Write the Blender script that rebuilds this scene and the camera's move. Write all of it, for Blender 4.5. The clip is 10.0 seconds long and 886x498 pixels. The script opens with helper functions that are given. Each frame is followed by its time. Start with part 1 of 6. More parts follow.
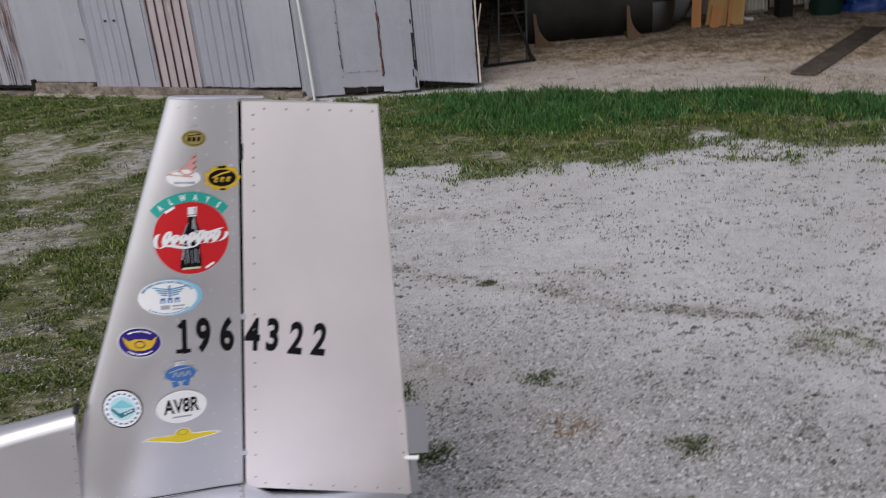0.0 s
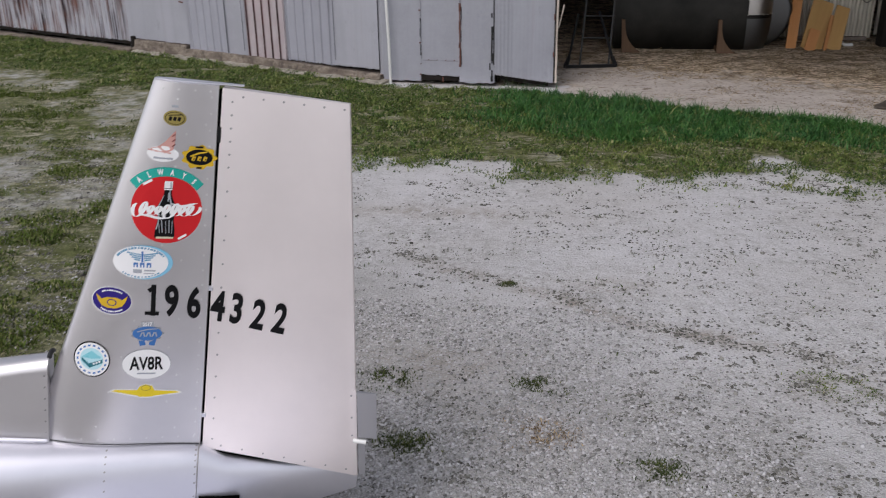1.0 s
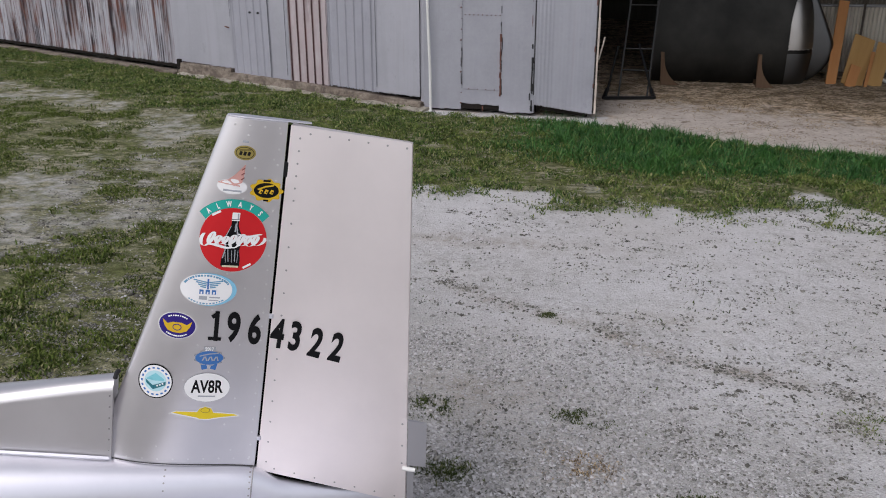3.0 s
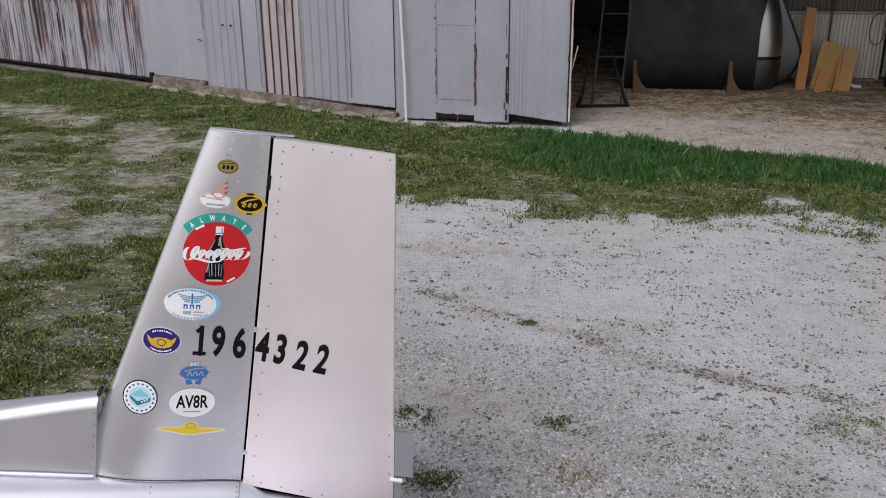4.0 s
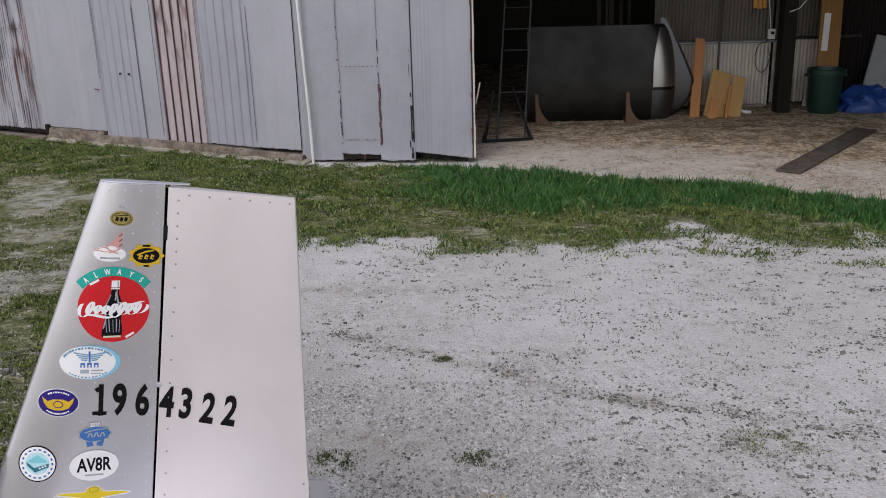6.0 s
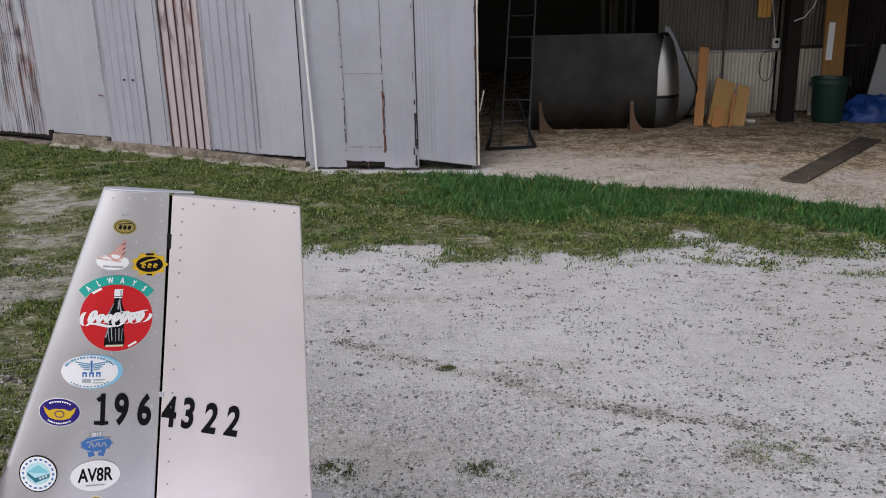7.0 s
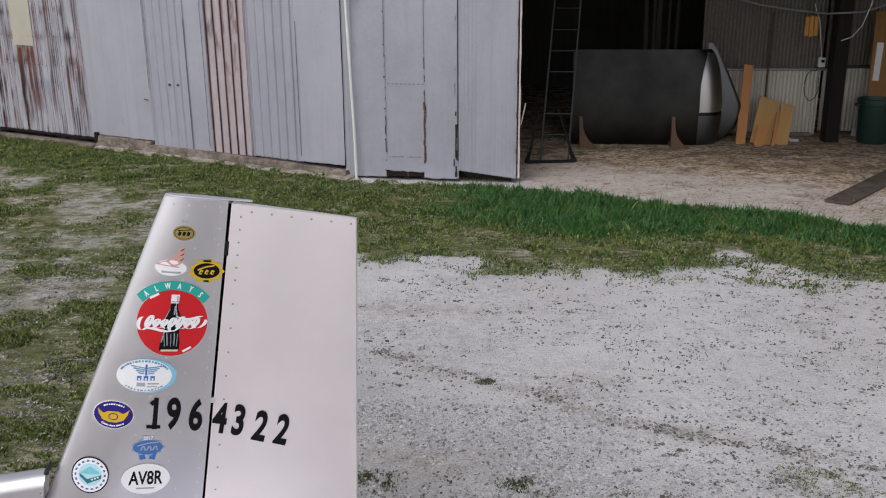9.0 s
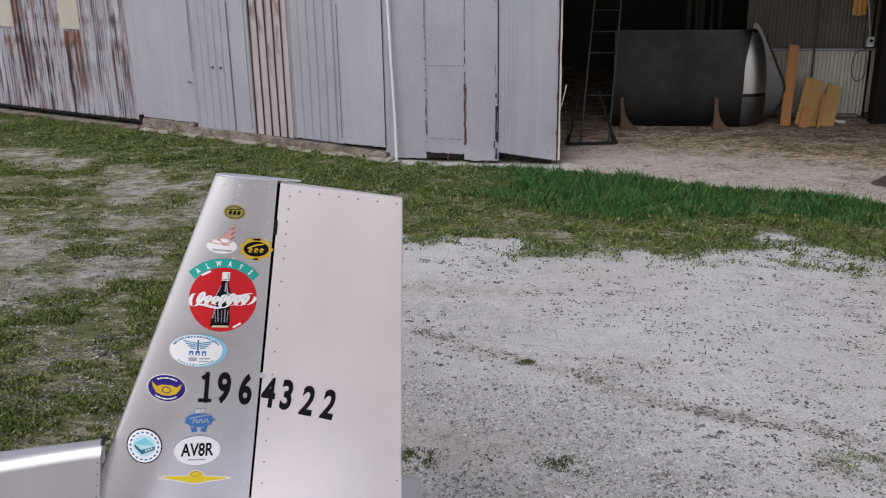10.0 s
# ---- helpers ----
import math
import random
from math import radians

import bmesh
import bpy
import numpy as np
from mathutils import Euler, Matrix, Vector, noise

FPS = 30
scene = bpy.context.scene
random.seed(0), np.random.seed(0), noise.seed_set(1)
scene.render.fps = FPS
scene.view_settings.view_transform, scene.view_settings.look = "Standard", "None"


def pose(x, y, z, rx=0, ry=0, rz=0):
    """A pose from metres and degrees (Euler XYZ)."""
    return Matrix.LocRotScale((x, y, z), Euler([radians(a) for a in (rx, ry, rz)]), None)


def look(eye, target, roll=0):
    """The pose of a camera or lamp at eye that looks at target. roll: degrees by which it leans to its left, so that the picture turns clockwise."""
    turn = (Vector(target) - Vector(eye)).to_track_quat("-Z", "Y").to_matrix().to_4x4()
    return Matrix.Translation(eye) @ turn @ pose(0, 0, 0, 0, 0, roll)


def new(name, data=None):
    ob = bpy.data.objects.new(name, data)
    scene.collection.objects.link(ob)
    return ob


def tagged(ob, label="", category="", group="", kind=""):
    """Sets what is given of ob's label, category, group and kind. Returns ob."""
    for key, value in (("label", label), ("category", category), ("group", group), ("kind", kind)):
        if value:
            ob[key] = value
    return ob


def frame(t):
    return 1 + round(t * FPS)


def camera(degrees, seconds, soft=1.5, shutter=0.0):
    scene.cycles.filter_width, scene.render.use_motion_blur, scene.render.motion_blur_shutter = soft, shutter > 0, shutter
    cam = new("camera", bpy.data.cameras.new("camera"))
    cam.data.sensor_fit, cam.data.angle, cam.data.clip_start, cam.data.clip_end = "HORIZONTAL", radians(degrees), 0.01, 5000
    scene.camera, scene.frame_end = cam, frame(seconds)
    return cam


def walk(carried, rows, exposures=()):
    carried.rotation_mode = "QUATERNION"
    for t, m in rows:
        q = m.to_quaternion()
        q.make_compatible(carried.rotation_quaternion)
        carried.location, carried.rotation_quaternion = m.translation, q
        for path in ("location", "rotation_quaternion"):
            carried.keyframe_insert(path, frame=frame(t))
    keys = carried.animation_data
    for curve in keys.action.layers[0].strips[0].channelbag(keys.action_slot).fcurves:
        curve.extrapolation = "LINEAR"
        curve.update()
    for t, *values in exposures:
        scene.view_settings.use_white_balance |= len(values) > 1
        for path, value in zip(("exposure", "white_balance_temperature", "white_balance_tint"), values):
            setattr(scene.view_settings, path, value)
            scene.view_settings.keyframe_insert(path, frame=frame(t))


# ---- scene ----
cam = camera(52.5, 10.0, soft=0.95, shutter=0.5)
PATH = [
    (0, (0.222, 0.108, 1.673), (0.135, 1.963, 0.93), -5.5),
    (0.1, (0.275, 0.106, 1.673), (0.177, 1.966, 0.945), -4.9),
    (0.2, (0.332, 0.110, 1.681), (0.231, 1.973, 0.959), -3.9),
    (0.3, (0.379, 0.104, 1.686), (0.250, 1.961, 0.955), -3.2),
    (0.5, (0.451, 0.1, 1.704), (0.27, 1.942, 0.946), -1.9),
    (0.7, (0.498, 0.086, 1.721), (0.266, 1.923, 0.965), -1.3),
    (1, (0.509, 0.066, 1.715), (0.23, 1.896, 0.958), -0.9),
    (1.3, (0.504, 0.047, 1.713), (0.193, 1.866, 0.942), 0.1),
    (1.5, (0.505, 0.037, 1.711), (0.18, 1.851, 0.933), -0.1),
    (1.8, (0.502, 0.025, 1.735), (0.147, 1.833, 0.956), -0.1),
    (2, (0.499, 0.016, 1.746), (0.136, 1.838, 1.004), -0.0),
    (2.5, (0.48, 0.016, 1.761), (0.11, 1.849, 1.053), -0.1),
    (3.8, (0.44, -0.007, 1.765), (0.15, 1.846, 1.068), -0.2),
    (4, (0.44, -0.003, 1.768), (0.147, 1.852, 1.08), -0.5),
    (4.5, (0.442, 0.006, 1.767), (0.199, 1.869, 1.081), -0.8),
    (5, (0.445, -0.001, 1.774), (0.261, 1.872, 1.096), -0.9),
    (5.5, (0.461, 0.002, 1.771), (0.326, 1.893, 1.134), -1.5),
    (6, (0.466, 0.005, 1.769), (0.357, 1.906, 1.157), -1.7),
    (7.5, (0.44, 0.035, 1.772), (0.321, 1.942, 1.184), -1.2),
    (8, (0.417, 0.041, 1.778), (0.293, 1.953, 1.206), -0.8),
    (8.5, (0.41, 0.035, 1.782), (0.265, 1.949, 1.22), -0.5),
    (9, (0.405, 0.026, 1.778), (0.221, 1.934, 1.204), -0.4),
    (9.5, (0.402, 0.015, 1.779), (0.181, 1.91, 1.179), -0.7),
    (10, (0.394, -0.004, 1.78), (0.127, 1.882, 1.17), -0.9),
]
walk(cam, [(t, look(eye, target, roll)) for t, eye, target, roll in PATH],
     exposures=[(0, 0.25, 6500, 14), (1.5, 0.32, 6500, 14), (4.5, 0.33, 6500, 14), (8.5, 0.42, 6500, 14), (10, 0.42, 6500, 14)])

# ---- light ----
SUN_EL, SUN_AZ = 52.0, 200.0
world = bpy.data.worlds.new("sky")
scene.world = world
world.use_nodes = True
wn, wl = world.node_tree.nodes, world.node_tree.links
wn.clear()
sky = wn.new("ShaderNodeTexSky")
sky.sky_type, sky.sun_disc = "NISHITA", False
sky.sun_elevation, sky.sun_rotation = radians(SUN_EL), radians(SUN_AZ)
sky.air_density, sky.dust_density, sky.ozone_density = 1.0, 2.0, 1.5
grey = wn.new("ShaderNodeHueSaturation")
grey.inputs["Saturation"].default_value = 0.34
bg = wn.new("ShaderNodeBackground")
bg.inputs["Strength"].default_value = 0.13
wout = wn.new("ShaderNodeOutputWorld")
wl.new(sky.outputs[0], grey.inputs["Color"])
wl.new(grey.outputs[0], bg.inputs["Color"])
wl.new(bg.outputs[0], wout.inputs["Surface"])
sun = new("sun", bpy.data.lights.new("sun", "SUN"))
sun.data.energy, sun.data.angle, sun.data.color = 0.7, radians(30), (1.0, 0.975, 0.955)
sa, se = radians(SUN_AZ), radians(SUN_EL)
sun.matrix_world = look((0, 0, 30), Vector((0, 0, 30)) - 10 * Vector((math.sin(sa) * math.cos(se), math.cos(sa) * math.cos(se), math.sin(se))))


# ---- materials ----
class Nodes:
    """A small helper that wires one node material."""

    def __init__(self, name):
        self.m = bpy.data.materials.new(name)
        self.m.use_nodes = True
        self.t = self.m.node_tree
        self.b = self.t.nodes["Principled BSDF"]
        self.co = self.n("ShaderNodeTexCoord").outputs["Object"]

    def n(self, kind, **props):
        node = self.t.nodes.new(kind)
        if "operation" in props:
            node.operation = props["operation"]
        if "feature" in props:
            node.feature = props["feature"]
        if "attribute_name" in props:
            node.attribute_name = props["attribute_name"]
        if "blend_type" in props:
            node.data_type, node.blend_type = props["data_type"], props["blend_type"]
        return node

    def link(self, a, b):
        self.t.links.new(a, b)

    def stretch(self, sx, sy, sz):
        mp = self.n("ShaderNodeMapping")
        mp.inputs["Scale"].default_value = (sx, sy, sz)
        self.link(self.co, mp.inputs["Vector"])
        return mp.outputs[0]

    def noise(self, scale, detail=4, rough=0.6, co=None):
        t = self.n("ShaderNodeTexNoise")
        t.inputs["Scale"].default_value, t.inputs["Detail"].default_value, t.inputs["Roughness"].default_value = scale, detail, rough
        self.link(co or self.co, t.inputs["Vector"])
        return t.outputs["Fac"]

    def cells(self, scale, co=None, out="Distance", feature="F1"):
        t = self.n("ShaderNodeTexVoronoi", feature=feature)
        t.inputs["Scale"].default_value = scale
        self.link(co or self.co, t.inputs["Vector"])
        return t.outputs[out]

    def ramp(self, fac, *stops):
        r = self.n("ShaderNodeValToRGB")
        e = r.color_ramp.elements
        while len(e) < len(stops):
            e.new(0.5)
        for el, (p, c) in zip(e, stops):
            el.position = p
            el.color = (*c, 1) if not isinstance(c, (int, float)) else (c, c, c, 1)
        self.link(fac, r.inputs["Fac"])
        return r.outputs["Color"]

    def mix(self, fac, a, b, blend="MIX"):
        m = self.n("ShaderNodeMix", data_type="RGBA", blend_type=blend)
        for i, v in ((0, fac), (6, a), (7, b)):
            if isinstance(v, (int, float)):
                m.inputs[i].default_value = v if i == 0 else (v, v, v, 1)
            elif isinstance(v, tuple):
                m.inputs[i].default_value = (*v, 1)
            else:
                self.link(v, m.inputs[i])
        return m.outputs[2]

    def math(self, op, a, b=0.0):
        m = self.n("ShaderNodeMath", operation=op)
        for i, v in ((0, a), (1, b)):
            if isinstance(v, (int, float)):
                m.inputs[i].default_value = v
            else:
                self.link(v, m.inputs[i])
        return m.outputs[0]

    def attribute(self, name, out="Fac"):
        return self.n("ShaderNodeAttribute", attribute_name=name).outputs[out]

    def per_object(self):
        return self.n("ShaderNodeObjectInfo").outputs["Random"]

    def per_island(self):
        return self.n("ShaderNodeNewGeometry").outputs["Random Per Island"]

    def done(self, color, rough=0.6, metal=0.0, bump=None, depth=0.01, spec=0.5):
        for key, v in (("Base Color", color), ("Roughness", rough), ("Metallic", metal), ("Specular IOR Level", spec)):
            if isinstance(v, (int, float)):
                self.b.inputs[key].default_value = v
            elif isinstance(v, tuple):
                self.b.inputs[key].default_value = (*v, 1)
            else:
                self.link(v, self.b.inputs[key])
        if bump is not None:
            bp = self.n("ShaderNodeBump")
            bp.inputs["Strength"].default_value, bp.inputs["Distance"].default_value = 1.0, depth
            self.link(bump, bp.inputs["Height"])
            self.link(bp.outputs[0], self.b.inputs["Normal"])
        return self.m


def simple(name, color, rough=0.5, metal=0.0, vary=0.12, scale=30.0, depth=0.0006, spec=0.5):
    g = Nodes(name)
    dark, lite = tuple(c * (1 - vary) for c in color), tuple(min(1, c * (1 + vary)) for c in color)
    big = g.noise(scale * 0.15, 3)
    fine = g.noise(scale, 5)
    c = g.mix(g.ramp(big, (0.3, 0), (0.7, 1)), dark, lite)
    c = g.mix(0.35, c, g.ramp(fine, (0.3, dark), (0.7, lite)))
    return g.done(c, g.ramp(fine, (0.2, max(0.02, rough - 0.08)), (0.8, min(1, rough + 0.08))), metal, fine, depth, spec)


def aluminium(name, tint, rough, wave):
    """Bare, slightly dulled sheet aluminium: brushed grain, faint smears, oil-canning."""
    g = Nodes(name)
    grain = g.noise(260, 3, 0.5, g.stretch(1, 1, 0.05))
    smear = g.noise(5.5, 5, 0.62)
    c = g.mix(g.ramp(smear, (0.3, 0), (0.75, 1)), tuple(v * 0.93 for v in tint), tint)
    r = g.math("ADD", g.ramp(smear, (0.25, rough - 0.05), (0.8, rough + 0.06)), g.math("MULTIPLY", grain, 0.04))
    bump = g.math("ADD", g.math("MULTIPLY", grain, 0.02), g.math("MULTIPLY", g.noise(3.2, 2), wave))
    return g.done(c, r, 1.0, bump, 0.004)


def galvanised(name, rust, streak, tint=(0.430, 0.432, 0.480), rot=((0.055, 0.018, 0.014), (0.13, 0.045, 0.03)), patchy=0.45, run_col=(0.20, 0.105, 0.085), chalk=0.0, core=0.0):
    """Weathered galvanised sheet: dull zinc, white oxide, scuffs, runs from the top and rust or groove shade where the
    sheet carries it.
    """
    g = Nodes(name)
    big = g.noise(0.9, 4)
    fine = g.noise(34, 4)
    run = g.noise(1.0, 6, 0.7, g.stretch(26, 26, 0.55))
    wide = g.noise(1.0, 4, 0.6, g.stretch(4.5, 4.5, 0.4))
    c = g.mix(g.ramp(big, (0.3, 0), (0.75, 1)), tuple(v * 0.88 for v in tint), tint)
    c = g.mix(g.ramp(g.noise(2.3, 6, 0.72), (0.40, 0), (0.66, 0.45)), c, tuple(v * 1.14 for v in tint))
    c = g.mix(g.ramp(fine, (0.42, 0), (0.8, 0.15)), c, (0.60, 0.62, 0.65))
    c = g.mix(g.ramp(wide, (0.50, 0), (0.70, 0.4)), c, tuple(v * 1.16 for v in tint))
    c = g.mix(g.ramp(g.noise(1.0, 5, 0.65, g.stretch(11, 11, 0.5)), (0.52, 0), (0.68, 0.20)), c, tuple(v * 0.74 for v in tint))
    c = g.mix(g.ramp(g.noise(7.0, 7, 0.8, g.stretch(1, 1, 0.6)), (0.60, 0), (0.68, 0.35)), c, tuple(v * 0.62 for v in tint))
    c = g.mix(g.ramp(g.math("MULTIPLY", run, wide), (0.36 - 0.15 * streak, 0), (0.50 - 0.17 * streak, min(1, streak * 1.1))), c, run_col)
    if chalk:
        c = g.mix(g.ramp(g.noise(9.0, 6, 0.75, g.stretch(1, 1, 0.35)), (0.48, 0), (0.62, chalk)), c, (0.64, 0.635, 0.65))
    mask = g.math("MULTIPLY", g.attribute("rust"), g.ramp(g.noise(1.0, 6, 0.75, g.stretch(16, 16, 5.0)), (0.28, 0.5), (patchy, 1)))
    tone = g.noise(1.0, 5, 0.7, g.stretch(7, 7, 2.5))
    c = g.mix(g.math("MULTIPLY", mask, rust), c, g.mix(g.ramp(tone, (0.40, 0), (0.62, 1)), rot[0], rot[1]))
    if core:
        c = g.mix(g.ramp(g.attribute("rust"), (0.62, 0), (0.88, core)), c, rot[0])
    r = g.ramp(fine, (0.2, 0.5), (0.8, 0.68))
    return g.done(c, r, 0.35, fine, 0.0012)


M = {}
M["fin_metal"] = aluminium("fin_aluminium", (0.76, 0.74, 0.75), 0.34, 0.4)
M["rudder_metal"] = aluminium("rudder_aluminium", (0.91, 0.85, 0.843), 0.48, 0.12)
M["body_metal"] = aluminium("fuselage_aluminium", (0.76, 0.76, 0.82), 0.42, 0.3)
M["zinc"] = galvanised("zinc_sheet", 0.9, 0.12)
M["zinc_dull"] = galvanised("dull_panel_sheet", 0.9, 0.14, (0.362, 0.368, 0.410))
# grey pair here, dark pairs of the linings: shade painted into the grooves
M["zinc_rib"] = galvanised("zinc_ribbed_sheet", 0.75, 0.12, (0.416, 0.42, 0.475), ((0.17, 0.17, 0.19), (0.25, 0.25, 0.28)))
M["zinc_rusty"] = galvanised("zinc_rust_striped_sheet", 1.0, 0.35, (0.50, 0.425, 0.44), ((0.026, 0.008, 0.010), (0.135, 0.034, 0.026)), 0.42, (0.26, 0.10, 0.09), 0.3, 0.65)
M["zinc_old"] = galvanised("zinc_old_streaked_sheet", 1.0, 0.40, (0.47, 0.475, 0.525), ((0.030, 0.021, 0.028), (0.170, 0.060, 0.036)), 0.40, (0.27, 0.19, 0.18), 0.35)
# one lining in two tones: light below and shade above are painted
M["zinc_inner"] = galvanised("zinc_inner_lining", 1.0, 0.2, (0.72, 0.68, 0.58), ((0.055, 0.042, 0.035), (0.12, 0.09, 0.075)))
M["zinc_smoked"] = galvanised("shade_darkened_lining", 1.0, 0.3, (0.16, 0.14, 0.112), ((0.016, 0.012, 0.010), (0.035, 0.026, 0.021)))
M["black_rubber"] = simple("black_rubber", (0.012, 0.012, 0.013), 0.6)
M["black_paint"] = simple("black_steel_paint", (0.006, 0.006, 0.0065), 0.5, 0.0, 0.12, 30.0, 0.0004, 0.25)
M["black_vinyl"] = simple("black_vinyl", (0.006, 0.006, 0.007), 0.7, 0, 0.1, 30.0, 0.0003, 0.12)
M["white_vinyl"] = simple("white_vinyl", (0.80, 0.80, 0.80), 0.5, 0, 0.03, 30.0, 0.0003, 0.18)
M["red_vinyl"] = simple("red_vinyl", (0.56, 0.018, 0.022), 0.5, 0, 0.06, 30.0, 0.0003, 0.18)
M["teal_vinyl"] = simple("teal_vinyl", (0.02, 0.36, 0.30), 0.5, 0, 0.06, 30.0, 0.0003, 0.18)
M["blue_vinyl"] = simple("blue_vinyl", (0.05, 0.16, 0.42), 0.5, 0, 0.08, 30.0, 0.0003, 0.18)
M["sky_vinyl"] = simple("pale_blue_vinyl", (0.22, 0.50, 0.68), 0.5, 0, 0.06, 30.0, 0.0003, 0.18)
M["purple_vinyl"] = simple("purple_vinyl", (0.028, 0.016, 0.17), 0.5, 0, 0.08, 30.0, 0.0003, 0.18)
M["gold_vinyl"] = simple("gold_vinyl", (0.62, 0.40, 0.025), 0.5, 0, 0.08, 30.0, 0.0003, 0.18)
M["olive_vinyl"] = simple("olive_vinyl", (0.30, 0.24, 0.07), 0.5, 0, 0.1, 30.0, 0.0003, 0.18)
M["pink_vinyl"] = simple("pink_vinyl", (0.60, 0.33, 0.29), 0.5, 0, 0.1, 30.0, 0.0003, 0.18)
M["grey_vinyl"] = simple("grey_vinyl", (0.35, 0.37, 0.40), 0.5, 0, 0.1, 30.0, 0.0003, 0.18)
M["yellow_vinyl"] = simple("yellow_vinyl", (0.72, 0.55, 0.03), 0.5, 0, 0.06, 30.0, 0.0003, 0.18)
M["void"] = simple("unlit_black_opening", (0.002, 0.002, 0.002), 0.9, 0, 0.1, 30.0, 0.0, 0.0)
M["white_paint"] = simple("white_paint", (0.72, 0.72, 0.70), 0.45, 0, 0.1, 12)
M["pale_timber"] = simple("pale_door_timber", (0.50, 0.44, 0.38), 0.7, 0, 0.2, 18)
M["rust_steel"] = simple("rusted_steel", (0.14, 0.055, 0.04), 0.8, 0.1, 0.35, 40)
M["green_plastic"] = simple("dark_green_plastic", (0.009, 0.036, 0.025), 0.45, 0, 0.12)
M["blue_tarp"] = simple("blue_tarpaulin", (0.012, 0.055, 0.24), 0.4, 0, 0.2)
M["white_tarp"] = simple("white_sheeting", (0.30, 0.31, 0.31), 0.6, 0, 0.12)
M["yellow_plastic"] = simple("yellow_plastic", (0.50, 0.22, 0.014), 0.4, 0, 0.1)
M["tin_yellow"] = simple("faded_yellow_patch", (0.47, 0.44, 0.36), 0.6, 0, 0.1, 14)
def dimmed_skin():
    """Cloudy half-matt aluminium, near black: the hall's dimness is put into the base colour."""
    g = Nodes("stored_wing_dimmed_skin")
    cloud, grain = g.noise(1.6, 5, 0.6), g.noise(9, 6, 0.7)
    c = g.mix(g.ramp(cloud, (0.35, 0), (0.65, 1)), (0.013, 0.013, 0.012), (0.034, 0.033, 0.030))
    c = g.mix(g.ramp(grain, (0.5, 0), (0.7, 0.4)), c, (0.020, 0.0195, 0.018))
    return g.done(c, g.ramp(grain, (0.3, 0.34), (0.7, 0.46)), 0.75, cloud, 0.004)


M["wing_metal"] = dimmed_skin()
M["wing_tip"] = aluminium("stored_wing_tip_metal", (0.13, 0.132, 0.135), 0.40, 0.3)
M["wing_bright"] = aluminium("polished_wing_panel", (0.50, 0.48, 0.46), 0.34, 1.2)
M["tube_steel"] = simple("grey_steel_tube", (0.30, 0.31, 0.32), 0.45, 0.6, 0.15)
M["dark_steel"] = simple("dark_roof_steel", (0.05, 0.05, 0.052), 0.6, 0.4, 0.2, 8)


def timber(name, a, b, grain=(30, 30, 1.2)):
    g = Nodes(name)
    gr = g.noise(1.0, 6, 0.65, g.stretch(*grain))
    spot = g.noise(7, 4)
    c = g.mix(g.ramp(gr, (0.3, 0), (0.72, 1)), a, b)
    c = g.mix(g.ramp(spot, (0.6, 0), (0.8, 0.5)), c, tuple(v * 0.6 for v in a))
    c = g.mix(0.25, c, g.ramp(g.per_object(), (0, a), (1, b)))
    return g.done(c, 0.8, 0, gr, 0.0015, 0.2)


M["plywood"] = timber("plywood", (0.48, 0.275, 0.095), (0.60, 0.37, 0.15))
M["orange_board"] = timber("planed_pine_board", (0.48, 0.20, 0.075), (0.60, 0.30, 0.12))
M["plank_timber"] = timber("worn_plank_timber", (0.040, 0.032, 0.027), (0.15, 0.125, 0.105), (9, 6, 9))
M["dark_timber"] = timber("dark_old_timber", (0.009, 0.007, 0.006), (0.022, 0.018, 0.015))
M["grey_timber"] = timber("grey_weathered_timber", (0.16, 0.13, 0.11), (0.26, 0.22, 0.19))
M["brown_timber"] = timber("brown_cradle_timber", (0.11, 0.068, 0.042), (0.18, 0.115, 0.075))


def concrete(name, a, b):
    g = Nodes(name)
    big, fine = g.noise(5.5, 6, 0.7, g.stretch(1, 1, 2.2)), g.noise(60, 5, 0.7)
    c = g.mix(g.ramp(big, (0.40, 0), (0.58, 1)), a, b)
    c = g.mix(g.ramp(g.noise(17, 5, 0.7), (0.52, 0), (0.62, 0.7)), c, tuple(v * 0.45 for v in a))
    c = g.mix(g.ramp(fine, (0.35, 0.5), (0.6, 0)), c, tuple(v * 0.9 for v in a))
    return g.done(c, 0.9, 0, g.math("ADD", fine, g.math("MULTIPLY", big, 2.0)), 0.012)


M["concrete"] = concrete("old_concrete", (0.14, 0.11, 0.088), (0.30, 0.255, 0.205))
M["pale_concrete"] = concrete("pale_dusty_concrete", (0.26, 0.235, 0.19), (0.46, 0.43, 0.36))


